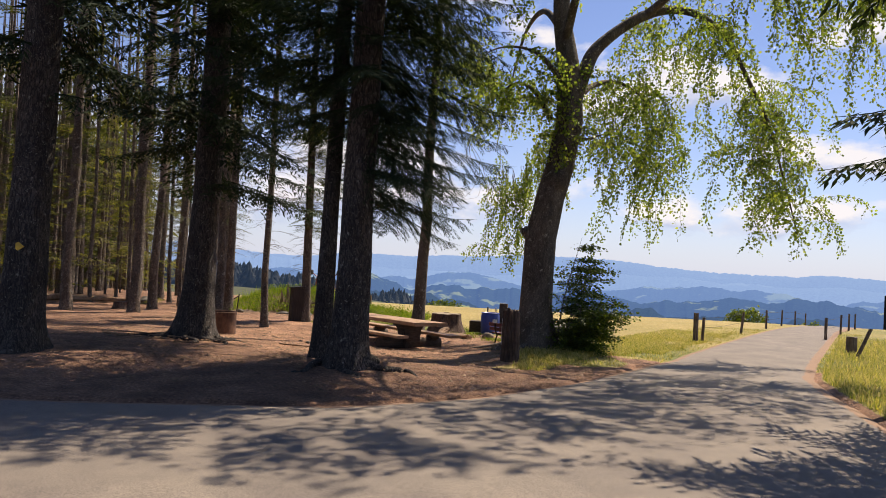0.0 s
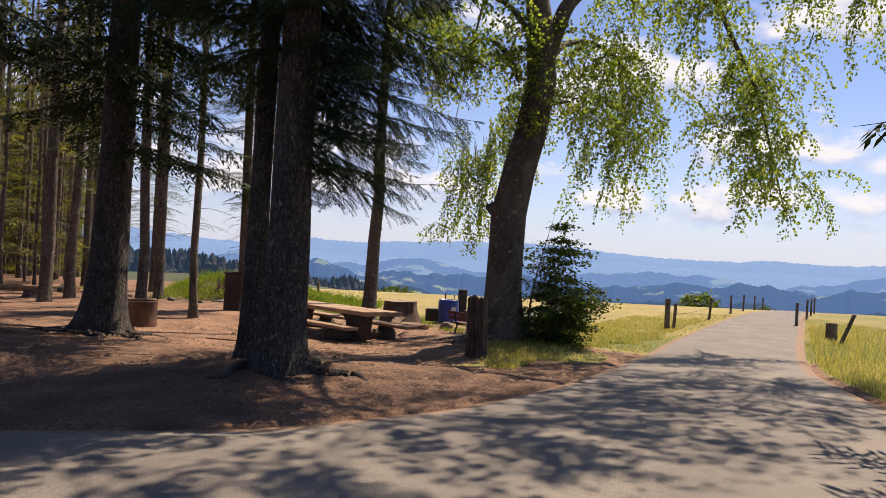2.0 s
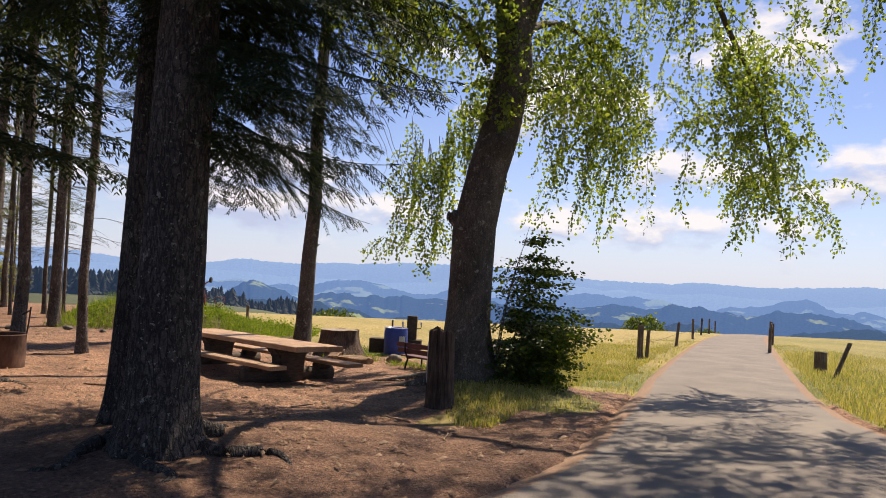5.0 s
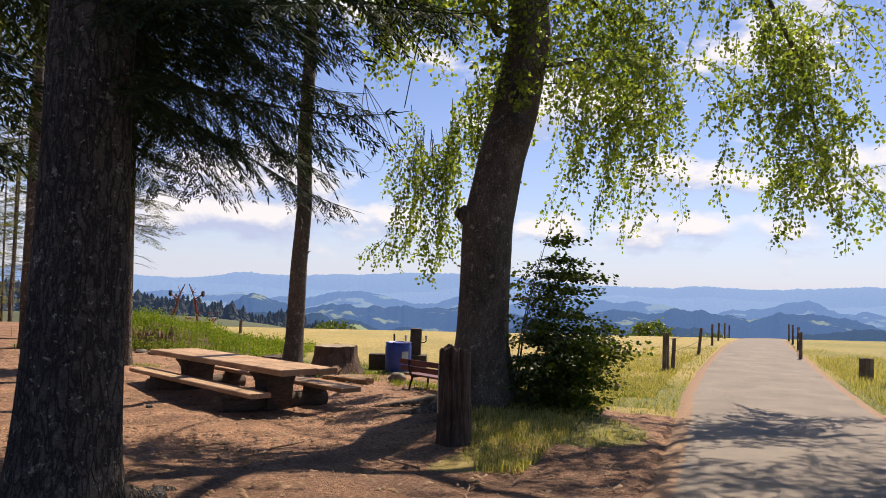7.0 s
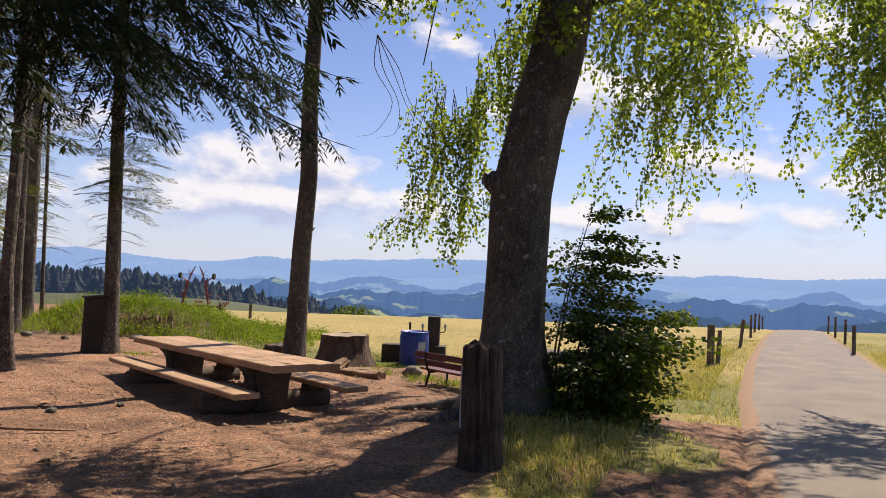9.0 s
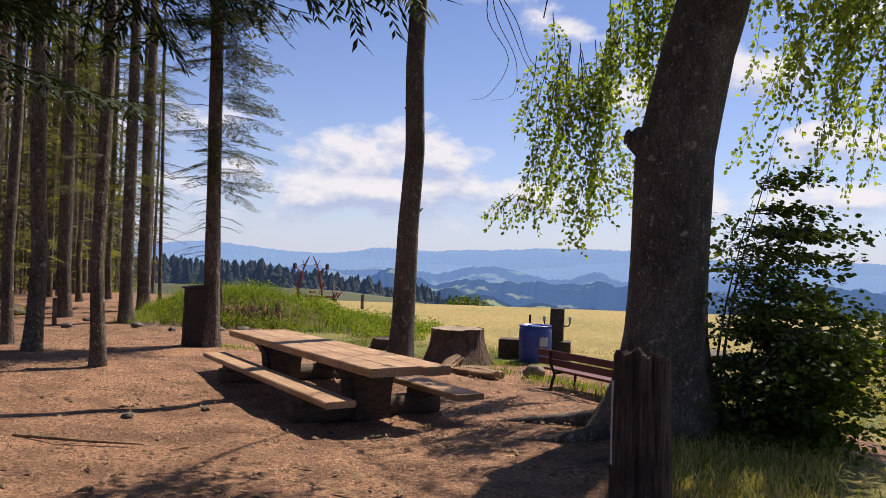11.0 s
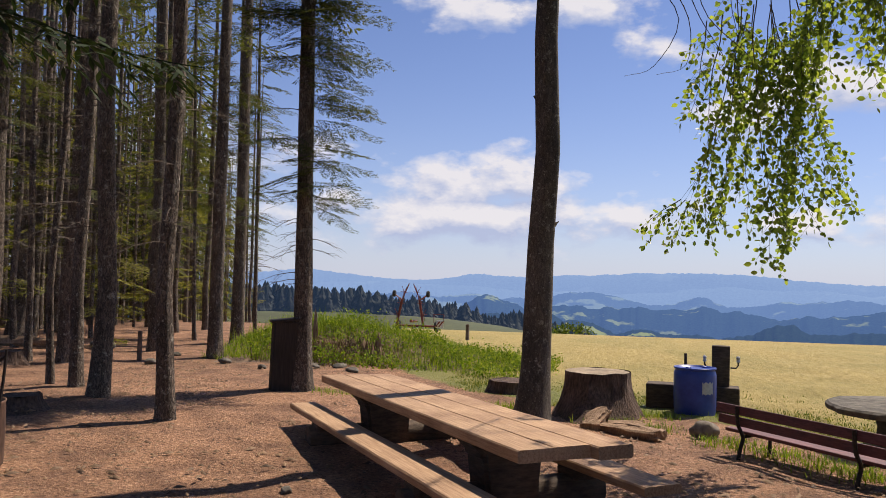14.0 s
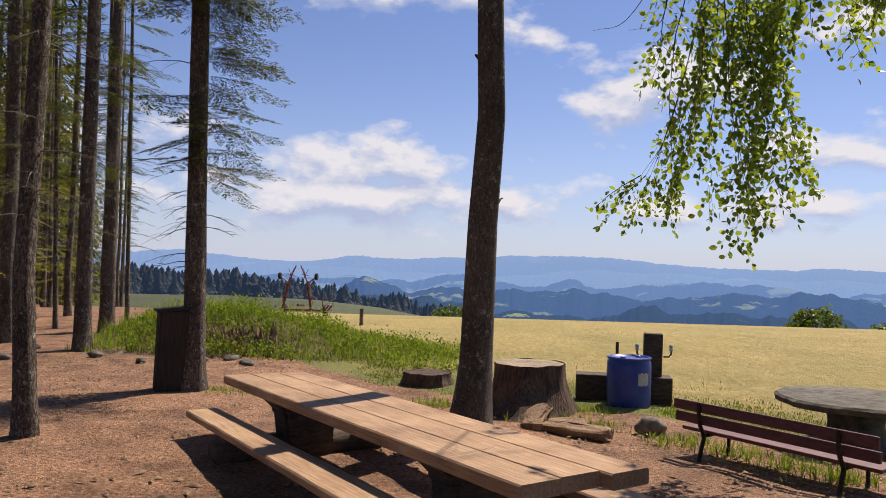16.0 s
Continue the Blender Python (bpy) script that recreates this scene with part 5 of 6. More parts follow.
part("label_sticker", bm, M_PAPER, barrel, "torn pale paper label")

# ---- trough and post behind the barrel ----


def wood_post(bm, x, y, w, h, seed, d=None, tilt=(0, 0), sides=18, top=0.02, sink=0.1):
    d = d or w
    z0 = gz(x, y) - sink
    n = 10
    rings = []
    for i in range(n + 1):
        z = h * i / n + (sink if i else 0)
        row_ = []
        for k in range(sides):
            a = 2 * math.pi * k / sides
            q = 1 + 0.13 * noise.noise(Vector((math.cos(a) * 2.2 + seed, math.sin(a) * 2.2, z * 0.5))) + 0.05 * math.sin(a * 7 + seed) * math.sin(a * 3) + 0.09 * math.exp(-z / 0.15)
            zz = z + (top * noise.noise(Vector((math.cos(a) * 2, math.sin(a) * 2, seed))) if i == n else 0)
            row_.append(bm.verts.new((x + w / 2 * q * math.cos(a) + tilt[0] * z, y + d / 2 * q * math.sin(a) + tilt[1] * z, z0 + zz)))
        rings.append(row_)
    for a, b_ in zip(rings, rings[1:]):
        for k in range(sides):
            bm.faces.new((a[k], a[(k + 1) % sides], b_[(k + 1) % sides], b_[k]))
    c = bm.verts.new((x + tilt[0] * h, y + tilt[1] * h, z0 + h + sink - 0.03))
    for k in range(sides):
        bm.faces.new((rings[-1][k], rings[-1][(k + 1) % sides], c))
    return bm


fountain = empty("water_trough", pose(0, 0, 0), "dark old wooden trough with an upright post behind it", "trough")
tz = gz(0.9, 21.25)
bm = box(bmesh.new(), pose(0.88, 21.32, tz + 0.19, 0, 0, -6), 1.3, 0.34, 0.38, 0.02, 2)
part("trough_body", bm, M_DARKWOOD, fountain)
bm = box(bmesh.new(), pose(1.27, 21.3, tz + 0.47, 0, 1, -6), 0.25, 0.2, 1.0, 0.015, 2)
part("post", bm, M_DARKWOOD, fountain)
for sx, lx in ((-1, 0.0), (1, 0.0)):
    bm = bmesh.new()
    x0 = 1.27 + sx * 0.13
    pts = [(x0, 21.2, tz + 0.66), (x0 + sx * 0.07, 21.18, tz + 0.66), (x0 + sx * 0.1, 21.18, tz + 0.7), (x0 + sx * 0.1, 21.18, tz + 0.78)]
    tube(bm, pts, [0.012] * 4, 8)
    hook = part("hook", bm, M_IRON, fountain)
    bm = lathe([(0.02, 0), (0.03, 0.02), (0.02, 0.045), (0.03, 0.07), (0.015, 0.09)], 12)
    bmesh.ops.translate(bm, verts=bm.verts, vec=(x0 + sx * 0.1, 21.18, tz + 0.74))
    part("insulator", bm, M_PAPER, hook, "pale porcelain insulator")
bm = bmesh.new()
tube(bm, [(0.78, 21.25, tz + 0.3), (0.78, 21.25, tz + 0.84)], [0.022, 0.022], 8)
part("stake", bm, M_DARKWOOD, fountain)

# ---- weathered posts ----


def single_post(x, y, w, h, seed, label, tilt=(0, 0), d=None, group="", name="wooden_post"):
    ob = empty(name, pose(0, 0, 0), label, "post", group)
    part("shaft", wood_post(bmesh.new(), x, y, w, h, seed, d, tilt), M_POST, ob)
    return ob


big_post = empty("wooden_post", pose(1.45, 11.95, gz(1.45, 11.95) - 0.1), "thick split weathered log post with a ragged top", "post")
bm = bmesh.new()
S_, N_ = 72, 22
rings = []
for i in range(N_ + 1):
    u = i / N_
    ring_ = []
    for k in range(S_):
        a = 2 * math.pi * k / S_
        c_, s_ = math.cos(a), math.sin(a)
        q = 0.158 * (1.16 - 0.16 * u + 0.22 * math.exp(-u / 0.1)) * (1 + 0.12 * noise.noise(Vector((c_ * 1.4 + 3, s_ * 1.4, u))))
        q += 0.012 * noise.noise(Vector((c_ * 9, s_ * 9, u * 2.2)))
        for at_, deep, wide in ((-1.9, 0.05, 0.10), (-1.15, 0.035, 0.07), (-2.6, 0.03, 0.08), (0.4, 0.04, 0.1), (2.0, 0.04, 0.1)):
            da = (a - at_ - 0.08 * math.sin(u * 5) + math.pi) % (2 * math.pi) - math.pi
            q -= deep * math.exp(-(da / wide) ** 2) * (0.3 + 0.7 * u)
        top_ = 1.1 + 0.05 * noise.noise(Vector((c_ * 1.5, s_ * 1.5, 8))) + 0.035 * noise.noise(Vector((c_ * 6, s_ * 6, 2))) - 0.06 * max(0.0, c_ - 0.3)
        ring_.append(bm.verts.new((q * c_ * 1.04 - 0.012 * u, q * s_, top_ * u)))
    rings.append(ring_)
for f_, dz in ((0.86, 0.012), (0.5, -0.02), (0.12, -0.035)):
    rings.append([bm.verts.new((v.co.x * f_, v.co.y * f_, v.co.z + dz + 0.02 * noise.noise(v.co * 14))) for v in rings[N_]])
for a, b_ in zip(rings, rings[1:]):
    for k in range(S_):
        bm.faces.new((a[k], a[(k + 1) % S_], b_[(k + 1) % S_], b_[k]))
bm.faces.new(rings[-1])
part("shaft", bm, M_OLDPOST, big_post, "dark split wood")
part("metal_strip", box(bmesh.new(), pose(-0.176, -0.02, 0.68, 0, 0, 20), 0.006, 0.035, 0.5, 0.001), M_PAPER, big_post, "pale metal strip")
for x, y, w, h, tl in ((7.56, 22.6, 0.15, 0.95, (0.0, 0)), (7.86, 22.95, 0.09, 0.8, (0.05, 0)), (10.75, 28.4, 0.1, 0.85, (0.1, 0)), (13.6, 34.0, 0.09, 0.85, (0, 0)), (16.2, 39.4, 0.09, 0.85, (0.03, 0)), (18.9, 44.8, 0.09, 0.85, (0, 0)), (21.5, 50, 0.09, 0.8, (0, 0))):
    single_post(x, y, w, h, x, "grey wooden fence post along the field", tl, group="fence posts along the lane", name="fence_post")
for x, y, w, h, tl in ((13.45, 27.0, 0.1, 0.85, (0, 0)), (16.2, 32.2, 0.09, 0.85, (0.02, 0)), (18.9, 37.6, 0.09, 0.85, (0, 0)), (21.6, 43, 0.09, 0.85, (0, 0))):
    single_post(x, y, w, h, x, "grey wooden fence post along the field", tl, group="fence posts along the lane", name="fence_post")
single_post(11.85, 21.2, 0.3, 0.52, 8.8, "short thick weathered post in the grass", (0.0, 0))
single_post(11.3, 19.7, 0.11, 0.85, 5.1, "leaning thin wooden post in the grass", (0.42, 0))


def wire(name, pts, r, label):
    bm = bmesh.new()
    tube(bm, pts, [r] * len(pts), 5)
    return tagged(new(name, bm_mesh(name, bm, M_IRON)), label, "wire")


for posts in (((7.56, 22.6), (10.8, 28.4), (13.6, 34.0), (16.2, 39.4), (18.9, 44.8), (21.5, 50)), ((13.45, 27), (16.2, 32.2), (18.9, 37.6), (21.6, 43))):
    for h in (0.45, 0.78):
        pts = []
        for a, b_ in zip(posts, posts[1:]):
            for i in range(6):
                f = i / 6
                x, y = a[0] + (b_[0] - a[0]) * f, a[1] + (b_[1] - a[1]) * f
                pts.append((x, y, gz(a[0], a[1]) * (1 - f) + gz(b_[0], b_[1]) * f + h - 0.05 * math.sin(math.pi * f)))
        wire("fence_wire", pts, 0.006, "thin fence wire strung between the posts")

# ---- maroon bench ----
D_ = Vector((0.626, -0.78, 0))
bc = Vector((0.92, 18.2, 0)) + D_ * 0.0
bm0 = gz(1.4, 17.5)
bench = empty("bench", pose(bc.x, bc.y, bm0, 0, 0, math.degrees(math.atan2(D_.y, D_.x))), "maroon slatted park bench facing the field", "bench")
for k, (yy, zz) in enumerate(((0.0, 0.42), (0.0, 0.30))):
    bm = box(bmesh.new(), pose(0.95, yy + 0.03 * k, zz + 0.06, -8, 0, 0), 1.95, 0.035, 0.095, 0.008, 2)
    part("back_slat", bm, M_RED, bench, "dark maroon slat")
for k in range(3):
    bm = box(bmesh.new(), pose(0.95, 0.14 + k * 0.125, 0.24 - 0.008 * k), 1.9, 0.11, 0.035, 0.008, 2)
    part("seat_slat", bm, M_RED, bench, "sun-faded maroon slat")
for x in (0.28, 1.62):
    bm = bmesh.new()
    tube(bm, curve_pts([(x, -0.035, 0.52), (x, -0.02, 0.34), (x, 0.05, 0.2), (x, 0.02, 0.1), (x, -0.02, -0.04)], 5), [0.02] * 21, 8)
    tube(bm, curve_pts([(x, 0.04, 0.205), (x, 0.25, 0.21), (x, 0.42, 0.2), (x, 0.44, 0.08), (x, 0.42, -0.04)], 5), [0.018] * 21, 8)
    part("leg", bm, M_IRON, bench, "dark iron leg")

# ---- round stone table ----
rt = empty("round_table", pose(2.95, 18.95, gz(2.95, 18.95)), "round weathered stone table on a thick pedestal", "table")
bm = lathe([(0.3, 0.41), (0.72, 0.42), (0.79, 0.44), (0.8, 0.49), (0.77, 0.515), (0.2, 0.525)], 52)
for v in bm.verts:
    k = 1 + 0.05 * noise.noise(v.co * 3.5) + 0.02 * noise.noise(v.co * 13)
    v.co = Vector((v.co.x * k, v.co.y * k, v.co.z + 0.008 * noise.noise(v.co * 9)))
part("tabletop", bm, M_SLAB, rt, "rough-edged stone slab")
part("pedestal", lathe([(0.36, -0.05), (0.3, 0.05), (0.27, 0.25), (0.3, 0.41)], 24), M_SLAB, rt, smooth=True)

# ---- stumps ----


def stump(x, y, r, h, seed, label, flare=0.5, name="tree_stump"):
    ob = empty(name, pose(x, y, gz(x, y) - 0.03), label, "stump")
    n, sides = 9, 36
    bm = bmesh.new()
    rings = []
    for i in range(n + 1):
        u = i / n
        row_ = []
        for k in range(sides):
            a = 2 * math.pi * k / sides
            q = r * (1 + flare * (1 - u) ** 2.2 * (0.5 + 0.8 * max(0, math.cos(a * 2.5 + seed)) ** 2) + 0.07 * noise.noise(Vector((math.cos(a) * 3, math.sin(a) * 3, seed + u))) + 0.02 * math.sin(a * 11 + seed))
            z = h * u + (0.03 * noise.noise(Vector((math.cos(a) * 2, math.sin(a) * 2, seed * 3))) if i == n else 0)
            row_.append(bm.verts.new((q * math.cos(a), q * math.sin(a), z)))
        rings.append(row_)
    for a, b_ in zip(rings, rings[1:]):
        for k in range(sides):
            bm.faces.new((a[k], a[(k + 1) % sides], b_[(k + 1) % sides], b_[k]))
    part("bark", bm, M_STUMP, ob, "dark furrowed bark")
    bm = bmesh.new()
    c = bm.verts.new((0, 0, h - 0.005))
    ring = [bm.verts.new((v.x * 0.99, v.y * 0.99, v.z)) for v in [Vector((r * 0.985 * math.cos(2 * math.pi * k / sides), r * 0.985 * math.sin(2 * math.pi * k / sides), h - 0.004 + 0.008 * noise.noise(Vector((k * 0.7, seed, 0))))) for k in range(sides)]]
    for k in range(sides):
        bm.faces.new((c, ring[k], ring[(k + 1) % sides]))
    part("cut_face", bm, M_STUMP if h < 0.3 else M_CUT, ob, "greyed saw-cut face")
    return ob


stump(-0.46, 20.35, 0.45, 0.64, 1.2, "large tree stump with spreading root flare", 0.85)
stump(-1.95, 22.2, 0.36, 0.24, 3.4, "low dark stump at the edge of the grass", 0.4)
stump(-11.2, 21.2, 0.3, 0.28, 6.1, "low mossy stump on the forest floor", 0.6)


def chunk(name, x, y, size, seed, mat, label, category, spin=0.0, up=None):
    """A rough lump: stone or broken wood."""
    bm = bmesh.new()
    bmesh.ops.create_icosphere(bm, subdivisions=3, radius=1.0)
    for v in bm.verts:
        k = 1 + 0.28 * noise.noise(v.co * 1.3 + Vector((seed, 0, 0))) + 0.1 * noise.noise(v.co * 4 + Vector((0, seed, 0)))
        v.co = Vector((v.co.x * size[0] * k, v.co.y * size[1] * k, v.co.z * size[2] * k))
    ob = new(name, bm_mesh(name, bm, mat, True))
    ob.matrix_world = pose(x, y, gz(x, y) + (up if up is not None else size[2] * 0.6), 0, 0, spin)
    return tagged(ob, label, category)


chunk("stone", 0.86, 19.2, (0.16, 0.13, 0.12), 2.0, M_STONE, "pale round field stone beside the barrel", "stone")


def split_log(x, y, l, r, az, seed, label, tilt=0.0):
    """A split and rotten piece of log with ragged ends."""
    bm = bmesh.new()
    pts = [(math.cos(az) * l * f, math.sin(az) * l * f, tilt * l * f) for f in (-0.5, -0.46, -0.3, -0.1, 0.1, 0.3, 0.47, 0.5)]
    rings = []
    side_, up_ = Vector((-math.sin(az), math.cos(az), 0)), Vector((0, 0, 1))
    for i, p in enumerate(pts):
        end = i in (0, len(pts) - 1)
        ring_ = []
        for k in range(12):
            a = 2 * math.pi * k / 12
            q = r * (0.8 + 0.45 * noise.noise(Vector((math.cos(a) * 2 + seed, math.sin(a) * 2, i * 0.35))) + 0.22 * noise.noise(Vector((k * 1.9, i * 0.8, seed * 5))))
            along_ = Vector((math.cos(az), math.sin(az), tilt)) * (l * 0.22 * noise.noise(Vector((k * 1.3, seed, i))) if end or i in (1, len(pts) - 2) else 0)
            flat = 0.35 if math.sin(a) > 0.2 else 1.0          # the split face
            ring_.append(bm.verts.new(Vector(p) + along_ + (side_ * math.cos(a) + up_ * math.sin(a) * flat) * q))
        rings.append(ring_)
    for a, b_ in zip(rings, rings[1:]):
        for k in range(12):
            bm.faces.new((a[k], a[(k + 1) % 12], b_[(k + 1) % 12], b_[k]))
    bm.faces.new(rings[0][::-1])
    bm.faces.new(rings[-1])
    ob = new("rotten_log", bm_mesh("rotten_log", bm, M_SNAG))
    ob.matrix_world = pose(x, y, gz(x, y) + r * 0.55 + abs(tilt) * l * 0.4)
    return tagged(ob, label, "log")


split_log(-0.42, 18.98, 0.36, 0.15, 1.2, 2.0, "crumbling short piece of rotten wood", 0.4)
split_log(-0.05, 18.78, 0.75, 0.13, -0.35, 3.0, "split rotten log lying by the stump")
split_log(0.1, 19.02, 0.65, 0.12, -0.6, 4.0, "split rotten log lying by the stump")
split_log(-0.15, 19.2, 0.55, 0.13, 0.2, 5.0, "split rotten log lying by the stump")


def snag(x, y, r, h, seed, label):
    """A snapped trunk: splintered rim of uneven height round a hollow."""
    bm = bmesh.new()
    sides = 26
    top = [h * (0.35 + 0.65 * abs(noise.noise(Vector((k * 0.9, seed, 0)))) * 1.6 + 0.25 * (k % 3 == 0)) for k in range(sides)]
    rows_ = []
    for fr, fz in ((1.45, 0.0), (1.1, 0.18), (0.95, 0.6), (0.82, 1.0), (0.55, 0.75), (0.3, 0.25)):
        rows_.append([bm.verts.new((r * fr * (1 + 0.12 * math.sin(k * 1.7 + seed)) * math.cos(2 * math.pi * k / sides), r * fr * (1 + 0.12 * math.sin(k * 1.7 + seed)) * math.sin(2 * math.pi * k / sides), top[k] * fz)) for k in range(sides)])
    for a, b_ in zip(rows_, rows_[1:]):
        for k in range(sides):
            bm.faces.new((a[k], a[(k + 1) % sides], b_[(k + 1) % sides], b_[k]))
    bm.faces.new(rows_[-1])
    ob = new("broken_stump", bm_mesh("broken_stump", bm, M_SNAG))
    ob.matrix_world = pose(x, y, gz(x, y) - 0.04)
    return tagged(ob, label, "stump")


snag(-5.4, 25.0, 0.24, 0.75, 5.0, "jagged pale broken stump below the bank")
snag(-7.0, 25.4, 0.2, 0.95, 6.0, "jagged pale broken stump behind the bin tree")
for i, (x, y) in enumerate(((-6.2, 23.6), (-6.6, 23.9), (-5.7, 23.9), (-5.2, 23.3))):
    chunk("stone", x, y, (0.2 + 0.05 * (i % 2), 0.12, 0.06), 7.0 + i, M_SLAB, "flat stone at the foot of the bank", "stone", i * 40.0)

# ---- rubbish box at the tree ----
bn = empty("rubbish_box", pose(-5.06, 19.95, gz(-5.06, 19.95) - 0.04, 0, 1.5, 32), "tall dark wooden rubbish box leaning on a spruce", "bin")
part("body", box(bmesh.new(), pose(0, 0, 0.54), 0.35, 0.34, 1.08, 0.012, 2), M_BOX, bn)
part("lid", box(bmesh.new(), pose(-0.01, 0, 1.1, 0, -7, 0), 0.41, 0.4, 0.035, 0.008, 2), M_BOX, bn)
for y in (-0.09, 0.09):
    part("batten", box(bmesh.new(), pose(0, y - 0.0, 0.54), 0.362, 0.02, 1.06, 0.003), M_BOX, bn)

# ---- fire ring ----
fz = gz(-5.3, 14.55)
fire = empty("fire_ring", pose(-5.38, 14.55, fz - 0.02), "rusty round sheet-metal fire ring", "fire ring")
bm = bmesh.new()
S_ = 40
prof = [(0.40, 0.0), (0.405, 0.25), (0.40, 0.5), (0.408, 0.52), (0.395, 0.525), (0.388, 0.5), (0.39, 0.25), (0.388, 0.05)]
rings = [[bm.verts.new((r * math.cos(2 * math.pi * k / S_), r * math.sin(2 * math.pi * k / S_), z)) for k in range(S_)] for r, z in prof]
for a, b_ in zip(rings, rings[1:]):
    for k in range(S_):
        bm.faces.new((a[k], a[(k + 1) % S_], b_[(k + 1) % S_], b_[k]))
part("ring_wall", bm, M_RUST, fire, smooth=True)
bm = lathe([(0.36, 0.02), (0.38, 0.1), (0.2, 0.16)], 24)
part("ash_bed", bm, M_BANK, fire, "grey ash and charcoal")
bm = bmesh.new()
tube(bm, [(0.36, 0.1, 0.3), (0.4, 0.12, 0.7), (0.42, 0.12, 0.95)], [0.014, 0.012, 0.012], 6)
tube(bm, [(0.42, 0.12, 0.9), (0.3, 0.1, 0.82)], [0.012, 0.012], 6)
part("grill_holder", bm, M_IRON, fire, "thin iron rod")

# ---- trail mark on the fir ----
tm = bmesh.new()
box(tm, pose(0, 0, 0, 0, 45, 0), 0.13, 0.012, 0.13, 0.002)
ob = new("trail_sign", bm_mesh("trail_sign", tm, M_YELLOW))
ob.matrix_world = pose(-6.28, 8.40, 2.06, 0, 0, -12) @ Matrix.Diagonal((1.35, 1, 0.75, 1))
tagged(ob, "yellow diamond trail sign nailed to a fir trunk", "sign")

# ---- notice board on the far side of the lane ----
nb = empty("notice_board", pose(6.75, 8.05, gz(6.75, 8.05), 0, 0, 14), "black-framed notice board on a wooden post", "sign")
part("post", box(bmesh.new(), pose(0, 0.05, 0.72), 0.08, 0.08, 1.5, 0.008), M_POST, nb)
part("panel", box(bmesh.new(), pose(0, 0, 1.32), 0.56, 0.03, 0.38, 0.004), M_PAPER, nb, "pale printed sheet")
for sx, sz, px, pz in ((0.64, 0.04, 0, 1.53), (0.64, 0.04, 0, 1.11), (0.04, 0.46, -0.3, 1.32), (0.04, 0.46, 0.3, 1.32)):
    part("frame_bar", box(bmesh.new(), pose(px, -0.005, pz), sx, 0.05, sz, 0.004), M_IRON, nb, "black frame")

# ---- bank with weeds behind the picnic place ----
gxx, gyy = np.meshgrid(np.linspace(-9.5, -1.4, 70), np.linspace(23.6, 30.5, 50))


def bank_height(x, y):
    top = np.interp(x, [-9.5, -8, -6.6, -5, -3.4, -2, -1.4], [0.25, 0.75, 0.8, 0.6, 0.24, 0.04, 0])
    cy = 26.6 + 0.0 * x
    return top * np.exp(-((y - cy) / 1.5) ** 2)


bz_ = height(gxx, gyy) + bank_height(gxx, gyy) + 0.08 * fbm(gxx, gyy, 1.4, 5.0) * (bank_height(gxx, gyy) > 0.05) - 0.05
idx = np.arange(gxx.size).reshape(gxx.shape)
quads = np.stack([idx[:-1, :-1], idx[:-1, 1:], idx[1:, 1:], idx[1:, :-1]], -1).reshape(-1, 4)
tagged(new("earth_bank", np_mesh("earth_bank", np.stack([gxx, gyy, bz_], -1).reshape(-1, 3), quads, M_BANK, True)), "low bank of loose soil overgrown with weeds", "bank", kind="structure")


def blades(n, where, hmin, hmax, wide, seed, bend=0.5):
    r = np.random.default_rng(seed)
    B = []
    while len(B) < n:
        p = where(r)
        if p is not None:
            B.append(p)
    B = np.array(B)
    B[:, 2] += height(B[:, 0], B[:, 1])
    a = r.uniform(0, 2 * math.pi, n)
    h = r.uniform(hmin, hmax, n)[:, None]
    d = np.stack([np.cos(a), np.sin(a), np.zeros(n)], -1)
    s = np.stack([-np.sin(a), np.cos(a), np.zeros(n)], -1) * (wide * r.uniform(0.6, 1.3, n))[:, None]
    up = np.array([0, 0, 1.0])
    k = r.uniform(0.1, bend, n)[:, None]
    m_ = B + up * h * 0.55 + d * h * k * 0.3
    tip = B + up * h * (1 - 0.3 * k) + d * h * k
    V = np.stack([B - s, B + s, m_ + s * 0.8, m_ - s * 0.8, tip + s * 0.1, tip - s * 0.1], 1).reshape(-1, 3)
    i = np.arange(n)[:, None] * 6
    return V, np.concatenate([i + np.array([[0, 1, 2, 3]]), i + np.array([[3, 2, 4, 5]])])


def scatter(fn):
    def inner(r):
        x, y, ok = fn(r)
        return (x, y, -0.01) if ok else None
    return inner


def on_bank(r):
    x, y = r.uniform(-9.2, -1.6), r.uniform(24.3, 28.5)
    h = float(bank_height(x, y))
    if h < 0.06 and r.random() < 0.6:
        return None
    return (x, y, h - 0.05)


pile = Pile()
pile.add(*blades(17000, on_bank, 0.05, 0.26, 0.006, 31, 0.9))
pile.add(*blades(1500, lambda r: (lambda x, y: (x, y, float(bank_height(x, y)) - 0.05))(r.normal(-7.2, 1.1), r.uniform(25.8, 28)), 0.25, 0.5, 0.004, 32, 0.5))
tagged(new("weeds", pile.mesh("weeds", M_WEED)), "green weeds and tall grass on the bank", "weeds", kind="stuff")


def on_heap(r):
    x, y = r.normal(-6.2, 0.7), r.normal(24.9, 0.35)
    return (x, y, float(bank_height(x, y)) + 0.25 * math.exp(-((x + 6.2) / 0.8) ** 2 - ((y - 24.9) / 0.4) ** 2) * r.random() - 0.03)


